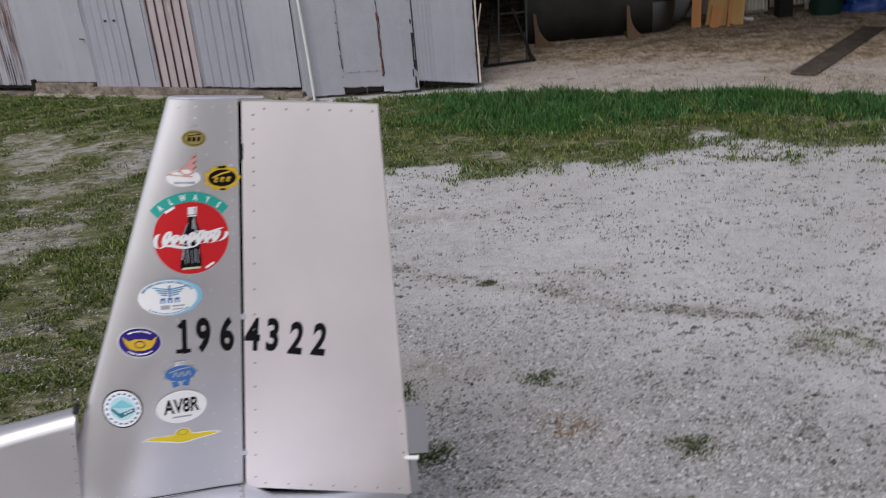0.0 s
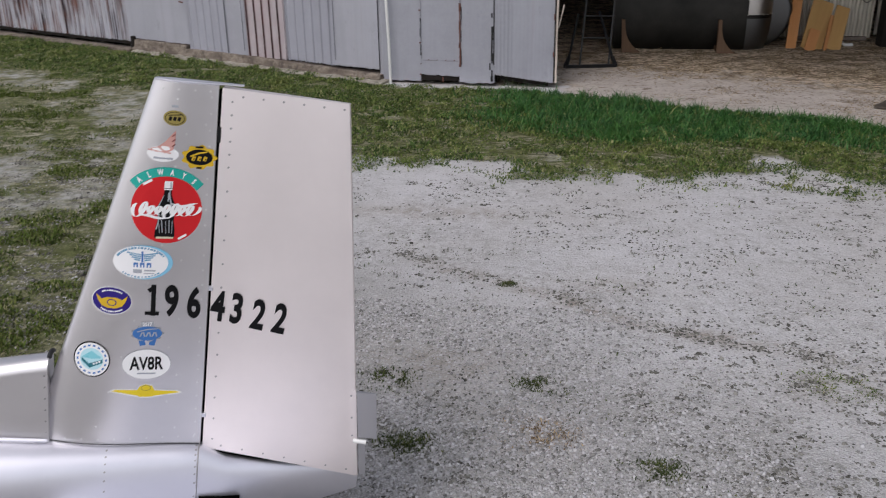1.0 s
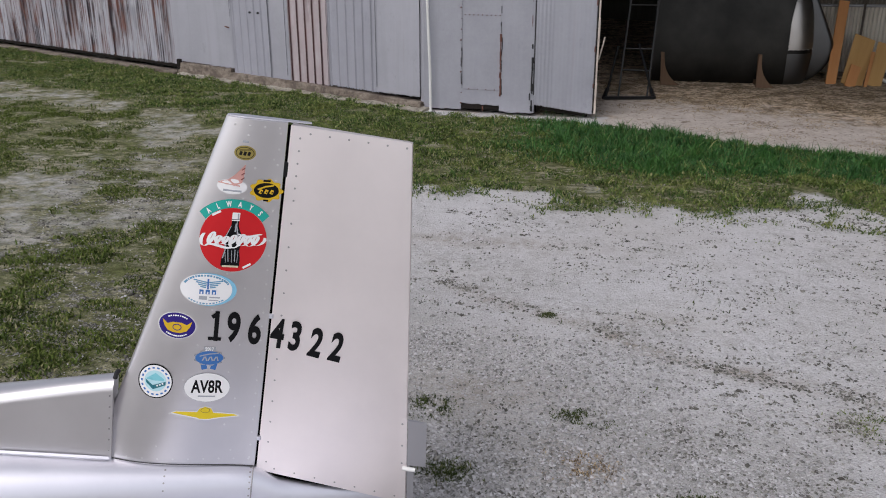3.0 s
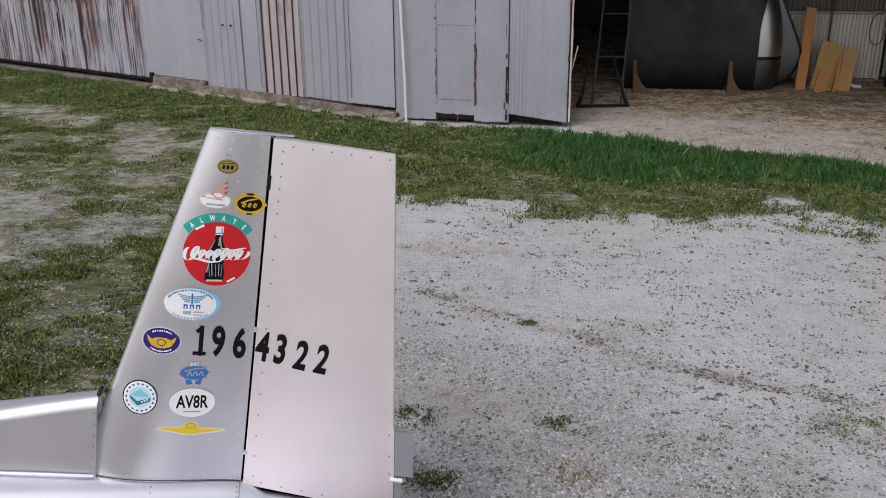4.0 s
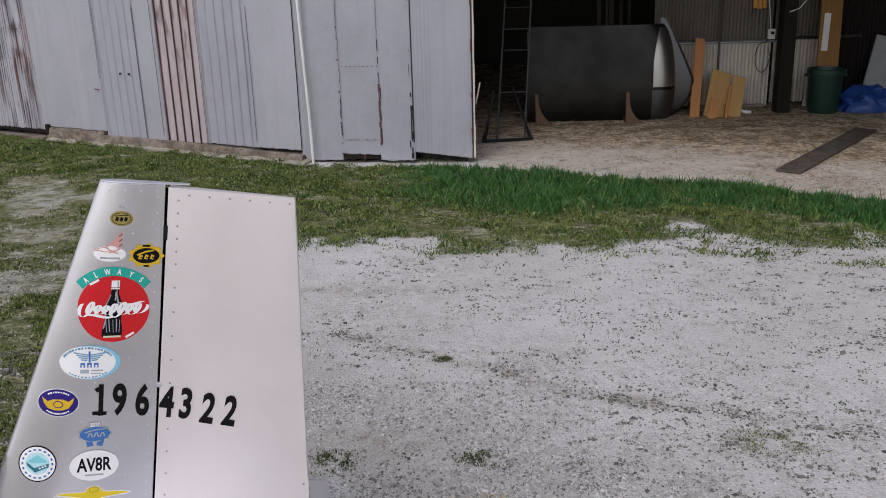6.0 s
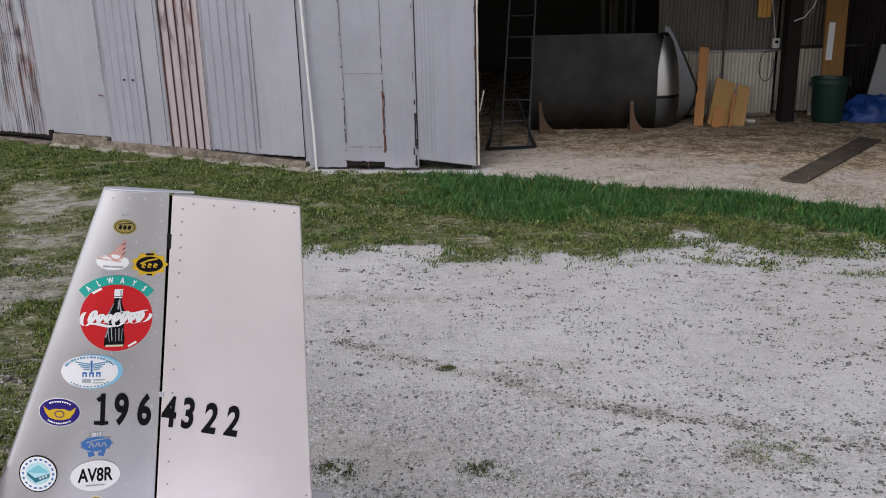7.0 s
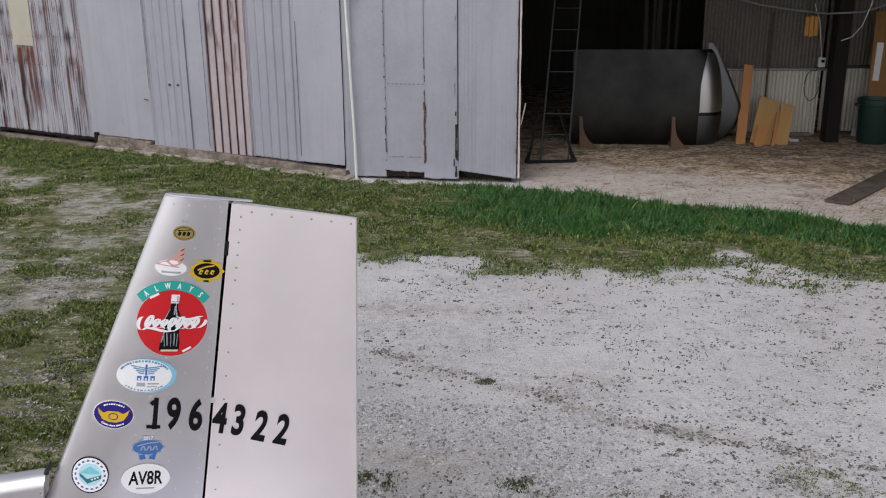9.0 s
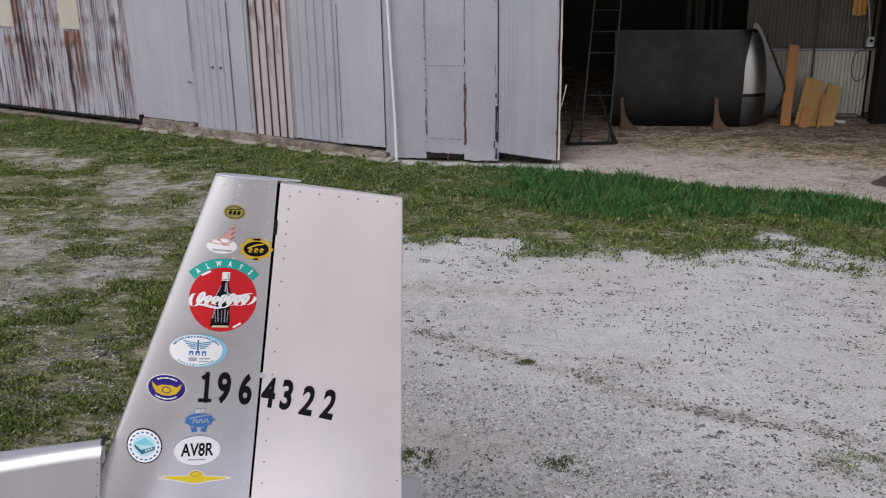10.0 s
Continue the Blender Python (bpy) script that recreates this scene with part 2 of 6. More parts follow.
def ground_mat():
    g = Nodes("gravel_and_soil")
    big, mid, fine = g.noise(0.55, 5), g.noise(5.5, 6, 0.68), g.noise(95, 4, 0.7)
    stones = g.cells(105)
    coarse = g.attribute("cover", "Alpha")
    sep = g.n("ShaderNodeSeparateColor")
    g.link(g.cells(105, None, "Color"), sep.inputs[0])
    # pale crushed limestone: chips, dusty smooth stretches, grey-green dirt in loose drifts
    grav = g.mix(sep.outputs[0], (0.56, 0.55, 0.55), (0.64, 0.63, 0.635))
    grav = g.mix(g.ramp(g.math("MULTIPLY", stones, g.ramp(mid, (0.40, 0.25), (0.62, 1))), (0.34, 0), (0.70, 0.40)), grav, (0.27, 0.255, 0.235))
    drift = g.math("MULTIPLY", g.ramp(g.noise(1.5, 5, 0.65), (0.40, 0.05), (0.58, 1)), g.math("ADD", g.math("MULTIPLY", coarse, 0.55), 0.45))
    grav = g.mix(g.math("MULTIPLY", drift, g.ramp(g.noise(15, 6, 0.75), (0.49, 0), (0.57, 0.85))), grav, (0.30, 0.295, 0.27))
    grav = g.mix(g.math("MULTIPLY", drift, g.ramp(g.noise(44, 4, 0.65), (0.51, 0), (0.60, 0.55))), grav, (0.20, 0.195, 0.17))
    grav = g.mix(g.math("MULTIPLY", coarse, g.ramp(g.cells(105, None, "Distance", "DISTANCE_TO_EDGE"), (0.03, 0.50), (0.22, 0))), grav, (0.24, 0.235, 0.22))
    grav = g.mix(g.math("MULTIPLY", coarse, g.ramp(g.noise(3.6, 5, 0.7), (0.42, 0.05), (0.62, 0.55))), grav, (0.33, 0.325, 0.31))
    grav = g.mix(g.ramp(g.noise(30, 3, 0.6), (0.54, 0), (0.70, 0.25)), grav, (0.64, 0.63, 0.645))
    grav = g.mix(g.ramp(big, (0.44, 0), (0.68, 0.45)), grav, (0.465, 0.44, 0.405))
    stain = g.math("MULTIPLY", g.attribute("stain"), g.ramp(g.noise(11, 6, 0.72), (0.40, 0.15), (0.58, 1)))
    grav = g.mix(stain, grav, g.mix(g.ramp(fine, (0.35, 0), (0.65, 1)), (0.20, 0.165, 0.125), (0.42, 0.36, 0.30)))
    # worn ground under the weeds
    soil = g.mix(g.ramp(mid, (0.3, 0), (0.7, 1)), (0.25, 0.235, 0.125), (0.50, 0.465, 0.345))
    soil = g.mix(g.ramp(g.noise(2.6, 6, 0.72), (0.42, 0), (0.58, 0.8)), soil, (0.125, 0.150, 0.038))
    soil = g.mix(g.ramp(g.noise(4.2, 6, 0.78, g.stretch(0.7, 1.3, 1)), (0.50, 0), (0.58, 0.85)), soil, (0.475, 0.44, 0.345))
    soil = g.mix(g.ramp(g.noise(13, 6, 0.75, g.stretch(0.8, 1.4, 1)), (0.46, 0.75), (0.55, 0)), soil, (0.062, 0.074, 0.024))
    soil = g.mix(g.ramp(fine, (0.38, 0.6), (0.6, 0)), soil, (0.06, 0.065, 0.025))
    # trodden dirt and litter inside, pale dust at the sill
    dirt = g.mix(g.ramp(mid, (0.3, 0), (0.72, 1)), (0.54, 0.42, 0.29), (0.84, 0.70, 0.54))
    dirt = g.mix(g.ramp(g.noise(19, 6, 0.75), (0.50, 0), (0.56, 0.75)), dirt, (0.10, 0.07, 0.045))
    dirt = g.mix(g.ramp(g.noise(4.5, 7, 0.8), (0.48, 0), (0.55, 0.8)), dirt, (0.15, 0.105, 0.065))
    dirt = g.mix(g.ramp(g.noise(34, 5, 0.7), (0.57, 0), (0.63, 0.8)), dirt, (0.80, 0.68, 0.52))
    sand = g.mix(g.ramp(mid, (0.3, 0), (0.7, 1)), (0.44, 0.385, 0.34), (0.65, 0.595, 0.55))
    sand = g.mix(g.ramp(g.noise(24, 6, 0.75), (0.55, 0), (0.62, 0.6)), sand, (0.19, 0.15, 0.115))
    sand = g.mix(g.ramp(g.noise(6.0, 7, 0.8), (0.55, 0), (0.61, 0.8)), sand, (0.20, 0.155, 0.115))
    cover = g.n("ShaderNodeSeparateColor")
    g.link(g.attribute("cover", "Color"), cover.inputs[0])
    wob = g.math("MULTIPLY", g.math("SUBTRACT", mid, 0.5), 0.9)
    c = grav
    for ch, col in ((0, soil), (1, dirt), (2, sand)):
        f = g.ramp(g.math("ADD", cover.outputs[ch], wob), (0.35, 0), (0.65, 1))
        c = g.mix(f, c, col)
    bump = g.math("ADD", g.math("MULTIPLY", stones, -0.5), g.math("ADD", g.math("MULTIPLY", fine, 0.8), mid))
    return g.done(c, 0.95, 0, bump, 0.010, 0.2)


M["ground"] = ground_mat()


def scatter_mat(name, stops, rough=0.9, spec=0.2, patch=None, scale=1.6):
    g = Nodes(name)
    c = g.ramp(g.per_island(), *stops)
    if patch:
        c = g.mix(g.ramp(g.noise(scale, 5, 0.7), (0.45, 0), (0.65, 0.5)), c, patch)
        c = g.mix(g.ramp(g.noise(scale * 4.5, 4, 0.6), (0.52, 0), (0.68, 0.6)), c, stops[0][1])
    return g.done(c, rough, 0, None, 0.01, spec)


M["stones"] = scatter_mat("limestone_chips", ((0, (0.15, 0.145, 0.135)), (0.3, (0.34, 0.335, 0.325)), (0.8, (0.49, 0.48, 0.485)), (1, (0.60, 0.59, 0.60))), 0.9, 0.2)
M["debris"] = scatter_mat("dark_leaf_debris", ((0, (0.065, 0.062, 0.054)), (0.6, (0.18, 0.175, 0.155)), (1, (0.34, 0.33, 0.30))), 0.9, 0.2)
M["grass"] = scatter_mat("green_grass", ((0, (0.010, 0.040, 0.010)), (0.45, (0.028, 0.105, 0.024)), (0.92, (0.070, 0.190, 0.045)), (1, (0.26, 0.27, 0.11))), 0.6, 0.3, (0.060, 0.175, 0.022), 3.0)
M["lawn"] = scatter_mat("short_weedy_grass", ((0, (0.014, 0.032, 0.007)), (0.45, (0.055, 0.112, 0.020)), (0.85, (0.17, 0.215, 0.055)), (1, (0.36, 0.33, 0.17))), 0.7, 0.25, (0.22, 0.24, 0.065), 3.4)
M["moss"] = scatter_mat("dry_mossy_weeds", ((0, (0.030, 0.052, 0.010)), (0.5, (0.085, 0.125, 0.025)), (0.88, (0.18, 0.20, 0.06)), (1, (0.38, 0.34, 0.22))), 0.8, 0.2, (0.11, 0.155, 0.024), 1.3)
M["tuft"] = scatter_mat("dull_tuft_weeds", ((0, (0.022, 0.034, 0.010)), (0.5, (0.05, 0.07, 0.02)), (0.9, (0.10, 0.12, 0.04)), (1, (0.2, 0.18, 0.1))), 0.8, 0.2)
M["straw"] = scatter_mat("straw_litter", ((0, (0.07, 0.045, 0.03)), (0.5, (0.24, 0.17, 0.10)), (1, (0.55, 0.44, 0.28))), 0.9, 0.2)


# ---- mesh helpers ----
def mesh_ob(name, me, mats, parent=None, label=""):
    for m in mats if isinstance(mats, (list, tuple)) else [mats]:
        me.materials.append(M[m])
    ob = new(name, me)
    if parent:
        ob.parent = parent
    return tagged(ob, label)


def part(name, bm, mats, parent=None, label="", smooth=False):
    me = bpy.data.meshes.new(name)
    bmesh.ops.recalc_face_normals(bm, faces=bm.faces)
    bm.to_mesh(me)
    bm.free()
    if smooth:
        me.shade_smooth()
        me.set_sharp_from_angle(angle=radians(35))
    return mesh_ob(name, me, mats, parent, label)


def raw(name, verts, faces, mats, parent=None, label="", smooth=False):
    me = bpy.data.meshes.new(name)
    me.from_pydata([tuple(v) for v in verts], [], [tuple(f) for f in faces])
    me.update()
    if smooth:
        me.shade_smooth()
        me.set_sharp_from_angle(angle=radians(35))
    return mesh_ob(name, me, mats, parent, label)


def empty(name, m, label, category, group="", kind=""):
    ob = new(name)
    ob.empty_display_size = 0.1
    ob.matrix_world = m
    return tagged(ob, label, category, group, kind)


def block(sx, sy, sz, bevel=0.004, m=Matrix(), seg=2, bm=None):
    """A bevelled box of that size, centred on the pose m."""
    b = bm or bmesh.new()
    r = bmesh.ops.create_cube(b, size=1.0, matrix=m @ Matrix.Diagonal((sx, sy, sz, 1)))
    if bevel:
        es = {e for v in r["verts"] for e in v.link_edges}
        bmesh.ops.bevel(b, geom=list(es), offset=bevel, segments=seg, affect="EDGES", profile=0.6)
    return b


def rod(p, q, r, sides=12, bm=None, r2=None):
    b = bm or bmesh.new()
    p, q = Vector(p), Vector(q)
    m = Matrix.Translation((p + q) / 2) @ (q - p).to_track_quat("Z", "Y").to_matrix().to_4x4()
    bmesh.ops.create_cone(b, cap_ends=True, segments=sides, radius1=r, radius2=r if r2 is None else r2, depth=(q - p).length, matrix=m)
    return b


def tube(points, r, sides=8):
    """A bent tube or cable through the points."""
    b, rings = bmesh.new(), []
    pts = [Vector(p) for p in points]
    for i, p in enumerate(pts):
        d = (pts[min(i + 1, len(pts) - 1)] - pts[max(i - 1, 0)]).normalized()
        q = d.to_track_quat("Z", "Y").to_matrix()
        rings.append([b.verts.new(p + q @ Vector((r * math.cos(a), r * math.sin(a), 0))) for a in (2 * math.pi * k / sides for k in range(sides))])
    for a, c in zip(rings, rings[1:]):
        for k in range(sides):
            b.faces.new((a[k], a[(k + 1) % sides], c[(k + 1) % sides], c[k]))
    b.faces.new(rings[0])
    b.faces.new(rings[-1])
    return b


def loft(rings, closed=True, caps=True):
    """Skin over rings of equal length."""
    b = bmesh.new()
    vs = [[b.verts.new(p) for p in ring] for ring in rings]
    n = len(vs[0])
    for a, c in zip(vs, vs[1:]):
        for k in range(n if closed else n - 1):
            b.faces.new((a[k], a[(k + 1) % n], c[(k + 1) % n], c[k]))
    if caps and closed:
        b.faces.new(vs[0])
        b.faces.new(vs[-1])
    return b


def smoothstep(a, b, x):
    t = np.clip((x - a) / (b - a), 0, 1)
    return t * t * (3 - 2 * t)


def vnoise(x, y, seed=0, octaves=4):
    """Value noise on arrays, about 0 to 1, one cell a metre at the first octave."""
    out, amp, tot = np.zeros_like(x, dtype=float), 1.0, 0.0
    for o in range(octaves):
        f = 2.0 ** o
        xs, ys = x * f + 17.3 * o + seed * 3.1, y * f - 9.7 * o + seed * 5.7
        xi, yi = np.floor(xs), np.floor(ys)
        u, v = xs - xi, ys - yi
        u, v = u * u * (3 - 2 * u), v * v * (3 - 2 * v)

        def h(a, b):
            s = np.sin(a * 127.1 + b * 311.7 + seed * 74.7) * 43758.5453
            return s - np.floor(s)
        out += amp * ((h(xi, yi) * (1 - u) + h(xi + 1, yi) * u) * (1 - v) + (h(xi, yi + 1) * (1 - u) + h(xi + 1, yi + 1) * u) * v)
        tot += amp
        amp *= 0.55
    return out / tot


# ---- plan of the yard and the hangar ----
WALL_A, WALL_B = np.array([-5.65, 10.24]), np.array([-1.21, 8.19])   # the sheeted front, up to the downpipe
WDIR = (WALL_B - WALL_A) / np.linalg.norm(WALL_B - WALL_A)
WIN = np.array([-WDIR[1], WDIR[0]])                                  # into the hangar
DOOR_C, DOOR_D = np.array([-0.22, 8.08]), np.array([0.31, 8.10])     # the fixed leaf's end, the open leaf's free edge
OPEN_E = np.array([7.2, 5.25])                                        # far jamb of the opening


def front_gap(x, y):
    """How far a place lies in front of the hangar's front (negative: inside)."""
    left = (WALL_B[0] - x) * WIN[0] + (WALL_B[1] - y) * WIN[1]
    e = OPEN_E - WALL_B
    e = e / np.hypot(*e)
    right = (WALL_B[0] - x) * -e[1] + (WALL_B[1] - y) * e[0]
    return np.where(x < WALL_B[0], left, right)


def covers(x, y):
    """What covers the ground: short grass, tall grass, dry weeds, inner dirt, pale sand; each 0 to 1."""
    gap = front_gap(x, y) + 0.22 * smoothstep(-0.9, 0.1, x) * smoothstep(3.4, 2.0, x)     # the grass reaches in under the open leaf
    n1, n2 = vnoise(x * 0.9, y * 0.9, 1), vnoise(x * 2.6, y * 2.6, 2)
    inside = smoothstep(0.1, -0.5, gap + (n2 - 0.5) * 0.5)
    edge = 2.38 - 0.85 * smoothstep(-0.9, -2.2, x) - 0.28 * smoothstep(0.2, 1.1, x) - 0.38 * smoothstep(0.9, 2.5, x) - 0.35 * smoothstep(1.1, 1.9, x) + (n1 - 0.5) * 0.6 + (n2 - 0.5) * 0.6
    strip = smoothstep(0.02, 0.2, gap) * (1 - smoothstep(edge - 0.55, edge + 0.35, gap + 0.7 * (vnoise(x * 5, y * 5, 8) - 0.5)))
    tall = (0.45 + 0.75 * smoothstep(0.35, 0.6, vnoise(x * 4, y * 4, 5))) * smoothstep(-0.6, 0.6, x) * smoothstep(0.05, 0.18, gap + (n2 - 0.5) * 0.3) * (1 - smoothstep(-0.2, 0.2, gap - 1.22 + 0.4 * smoothstep(0.8, 2.0, x) + (n1 - 0.5) * 0.6))
    # unseen ground below y 1.8 stays pale gravel to brighten the fin's reflection
    left = smoothstep(-0.7, -1.7, x + 0.1 * (y - 4) + (n1 - 0.5) * 1.2) * smoothstep(0.6, 1.8, y)
    weeds = left * (1 - strip) * smoothstep(0.36, 0.54, n1 * 0.6 + n2 * 0.4)
    sand = smoothstep(0.35, 0.0, np.abs(gap + 0.05)) * (0.30 + 0.6 * smoothstep(0.2, 0.9, x)) + inside * smoothstep(-2.6, -0.4, gap) * 0.75
    return dict(gap=gap, strip=strip * (1 - inside), tall=tall * (1 - inside), weeds=weeds * (1 - inside), inside=inside,
                sand=np.clip(sand, 0, 1), left=left, n1=n1, n2=n2)


def height(x, y):
    return 0.012 * (vnoise(x * 3, y * 3, 6, 3) - 0.5) + 0.03 * (vnoise(x * 0.7, y * 0.7, 7, 2) - 0.5) * smoothstep(-0.2, 0.6, front_gap(x, y))


def wheel_mark(x):
    """Line of the old wheel mark that crosses the yard."""
    return np.interp(x, (-0.7, 0.37, 0.81, 1.2, 2.3), (4.35, 3.77, 3.49, 3.36, 2.95))


def bare_soil(x, y):
    """Brown soil that shows through the gravel: the wheel mark and two worn spots."""
    d = y - wheel_mark(x) + 0.10 * (vnoise(x * 3, y * 3, 14, 3) - 0.5)
    out = 0.75 * np.exp(-(d / 0.05) ** 2) * smoothstep(-0.6, 0.2, x) * smoothstep(2.2, 1.0, x)
    for sx, sy, rx, ry, a in ((0.44, 2.67, 0.17, 0.14, 0.9), (-0.25, 4.75, 0.55, 0.10, 0.6), (0.65, 3.85, 0.30, 0.10, 0.35), (0.05, 3.05, 0.35, 0.18, 0.45), (1.5, 3.06, 0.2, 0.1, 0.5)):
        out = np.maximum(out, a * np.exp(-((x - sx) / rx) ** 2 - ((y - sy) / ry) ** 2))
    return np.clip(out * (0.4 + 1.1 * vnoise(x * 6, y * 6, 15, 3)), 0, 1)


def ground():
    xs = np.concatenate(([-400, -160, -60, -25, -13, -9], np.arange(-7.5, 6.51, 0.06), [8, 11, 18, 40, 150, 400]))
    ys = np.concatenate(([-400, -150, -50, -20, -8, -3, 0], np.arange(1.2, 13.01, 0.06), [15, 20, 40, 150, 400]))
    gx, gy = np.meshgrid(xs, ys)
    c = covers(gx, gy)
    near = (np.abs(gx) < 8) & (gy > 1) & (gy < 13.2)
    z = np.where(near, height(gx, gy), 0.0)
    nx, ny = len(xs), len(ys)
    v = np.stack((gx, gy, z), -1).reshape(-1, 3)
    i = np.arange(nx * ny).reshape(ny, nx)
    f = np.stack((i[:-1, :-1], i[:-1, 1:], i[1:, 1:], i[1:, :-1]), -1).reshape(-1, 4)
    me = bpy.data.meshes.new("ground")
    me.vertices.add(len(v))
    me.vertices.foreach_set("co", v.ravel())
    me.loops.add(f.size)
    me.loops.foreach_set("vertex_index", f.ravel())
    me.polygons.add(len(f))
    me.polygons.foreach_set("loop_start", np.arange(0, f.size, 4))
    me.update(calc_edges=True)
    me.shade_smooth()
    at = me.attributes.new("cover", "FLOAT_COLOR", "POINT")
    soil = np.clip(c["strip"] * 0.95 + c["left"] * 0.56 + c["weeds"] * 0.45, 0, 1)
    coarse = smoothstep(4.6, 2.7, gy + 0.85 * gx + 1.6 * (c["n2"] - 0.5)) * (1 - soil)
    col = np.stack((soil, c["inside"], c["sand"], coarse), -1).astype(np.float32)
    at.data.foreach_set("color", col.ravel())
    st = me.attributes.new("stain", "FLOAT", "POINT")
    st.data.foreach_set("value", bare_soil(gx, gy).ravel().astype(np.float32))
    ob = mesh_ob("ground", me, "ground")
    return tagged(ob, "crushed limestone yard fading into worn grass and dirt", "ground", kind="structure")


ground()


def w3(s, z, out=0.0):
    """A place on the sheeted front: s metres along it, z up, out metres before it."""
    p = WALL_A + WDIR * s - WIN * out
    return (p[0], p[1], z)


def span3(a, b, f, z, out=0.0):
    d = (b - a) / np.hypot(*(b - a))
    p = a + (b - a) * f
    return (p[0] + d[1] * out, p[1] - d[0] * out, z)


def rib_wave(s, kind):
    """Depth of a sheet's profile at s metres along it."""
    if kind == "flat":
        return 0.0015 * math.sin(s * 9.0)
    if kind == "fine":
        return 0.0014 * math.sin(2 * math.pi * s / 0.034) * (1.0 if s < 0.153 else 0.22)
    if kind == "round":
        return 0.0065 * math.sin(2 * math.pi * s / 0.042)
    u = (s % 0.105) / 0.105
    return 0.014 * max(0.0, 1 - abs(u - 0.5) / 0.125) if kind == "rib" else 0.015 * max(0.0, 1 - abs(u - 0.5) / 0.17)


def old_rust(S, z):
    """Rust over the oldest sheets: thin broken runs down the ribs, stained bands at the nail rows, heavy runs below the patches."""
    out = np.zeros_like(S)
    rnd = random.Random(17)
    for k in range(150):
        c, w, a = -4.0 + 0.0365 * k + rnd.uniform(-0.008, 0.008), rnd.uniform(0.004, 0.013), rnd.random() ** 1.3
        gaps = smoothstep(0.40, 0.60, vnoise(z * 2.4 + k * 3.7, np.full_like(z, k * 1.9), 71, 4))
        out += (0.55 + 1.1 * a) * np.exp(-((S - c) / w) ** 2) * (0.12 + 0.95 * gaps)
    out += 0.30 * smoothstep(0.46, 0.66, vnoise(S * 5.5, z * 1.7, 77, 5)) + 0.25 * smoothstep(0.5, 0.62, vnoise(S * 26, z * 3.0, 78, 4))
    band = sum(np.exp(-((z - h) / 0.05) ** 2) for h in (0.93, 1.20, 1.47))
    out += 0.55 * band * smoothstep(0.46, 0.62, vnoise(S * 14, z * 5, 72, 4))
    wide = smoothstep(0.42, 0.6, vnoise(S * 14, z * 1.6, 73, 4))
    for c, w, top, foot, a in ((0.17, 0.035, 1.09, 0.1, 1.1), (0.29, 0.05, 1.09, 0.25, 0.8), (0.40, 0.03, 1.09, 0.1, 1.0), (-0.73, 0.045, 9, 0.2, 1.1), (-0.63, 0.03, 9, 0.15, 0.8), (0.99, 0.02, 9, 0.1, 1.3), (1.20, 0.05, 9, 0.1, 0.6), (-1.7, 0.05, 9, 0.2, 1.0), (-2.4, 0.04, 9, 0.1, 1.0), (-2.9, 0.06, 9, 0.2, 0.9)):
        out += a * np.exp(-((S - c) / w) ** 2) * (0.25 + 0.75 * wide) * (z < top) * smoothstep(foot - 0.1, foot + 0.5, z + 0.15)
    return np.clip(out, 0, 1)


def groove_rust(S, z):
    """Dark rust in the grooves of the rust-striped sheet, spreading out towards the top."""
    u = np.abs((S % 0.105) / 0.105 - 0.5)
    core = smoothstep(0.16, 0.08, u) * (0.78 + 0.35 * vnoise(S * 30, z * 2.5, 74, 3))
    spread = smoothstep(0.40, 0.10, u) * smoothstep(0.85, 1.7, z + 0.7 * (vnoise(S * 9, z * 2, 75, 3) - 0.5))
    fleck = smoothstep(0.56, 0.66, vnoise(S * 16, z * 5, 76, 4))
    return np.clip(np.maximum(core, np.minimum(0.62, 0.8 * spread * (0.45 + fleck) + 0.45 * fleck * smoothstep(0.4, 1.2, z))), 0, 1)


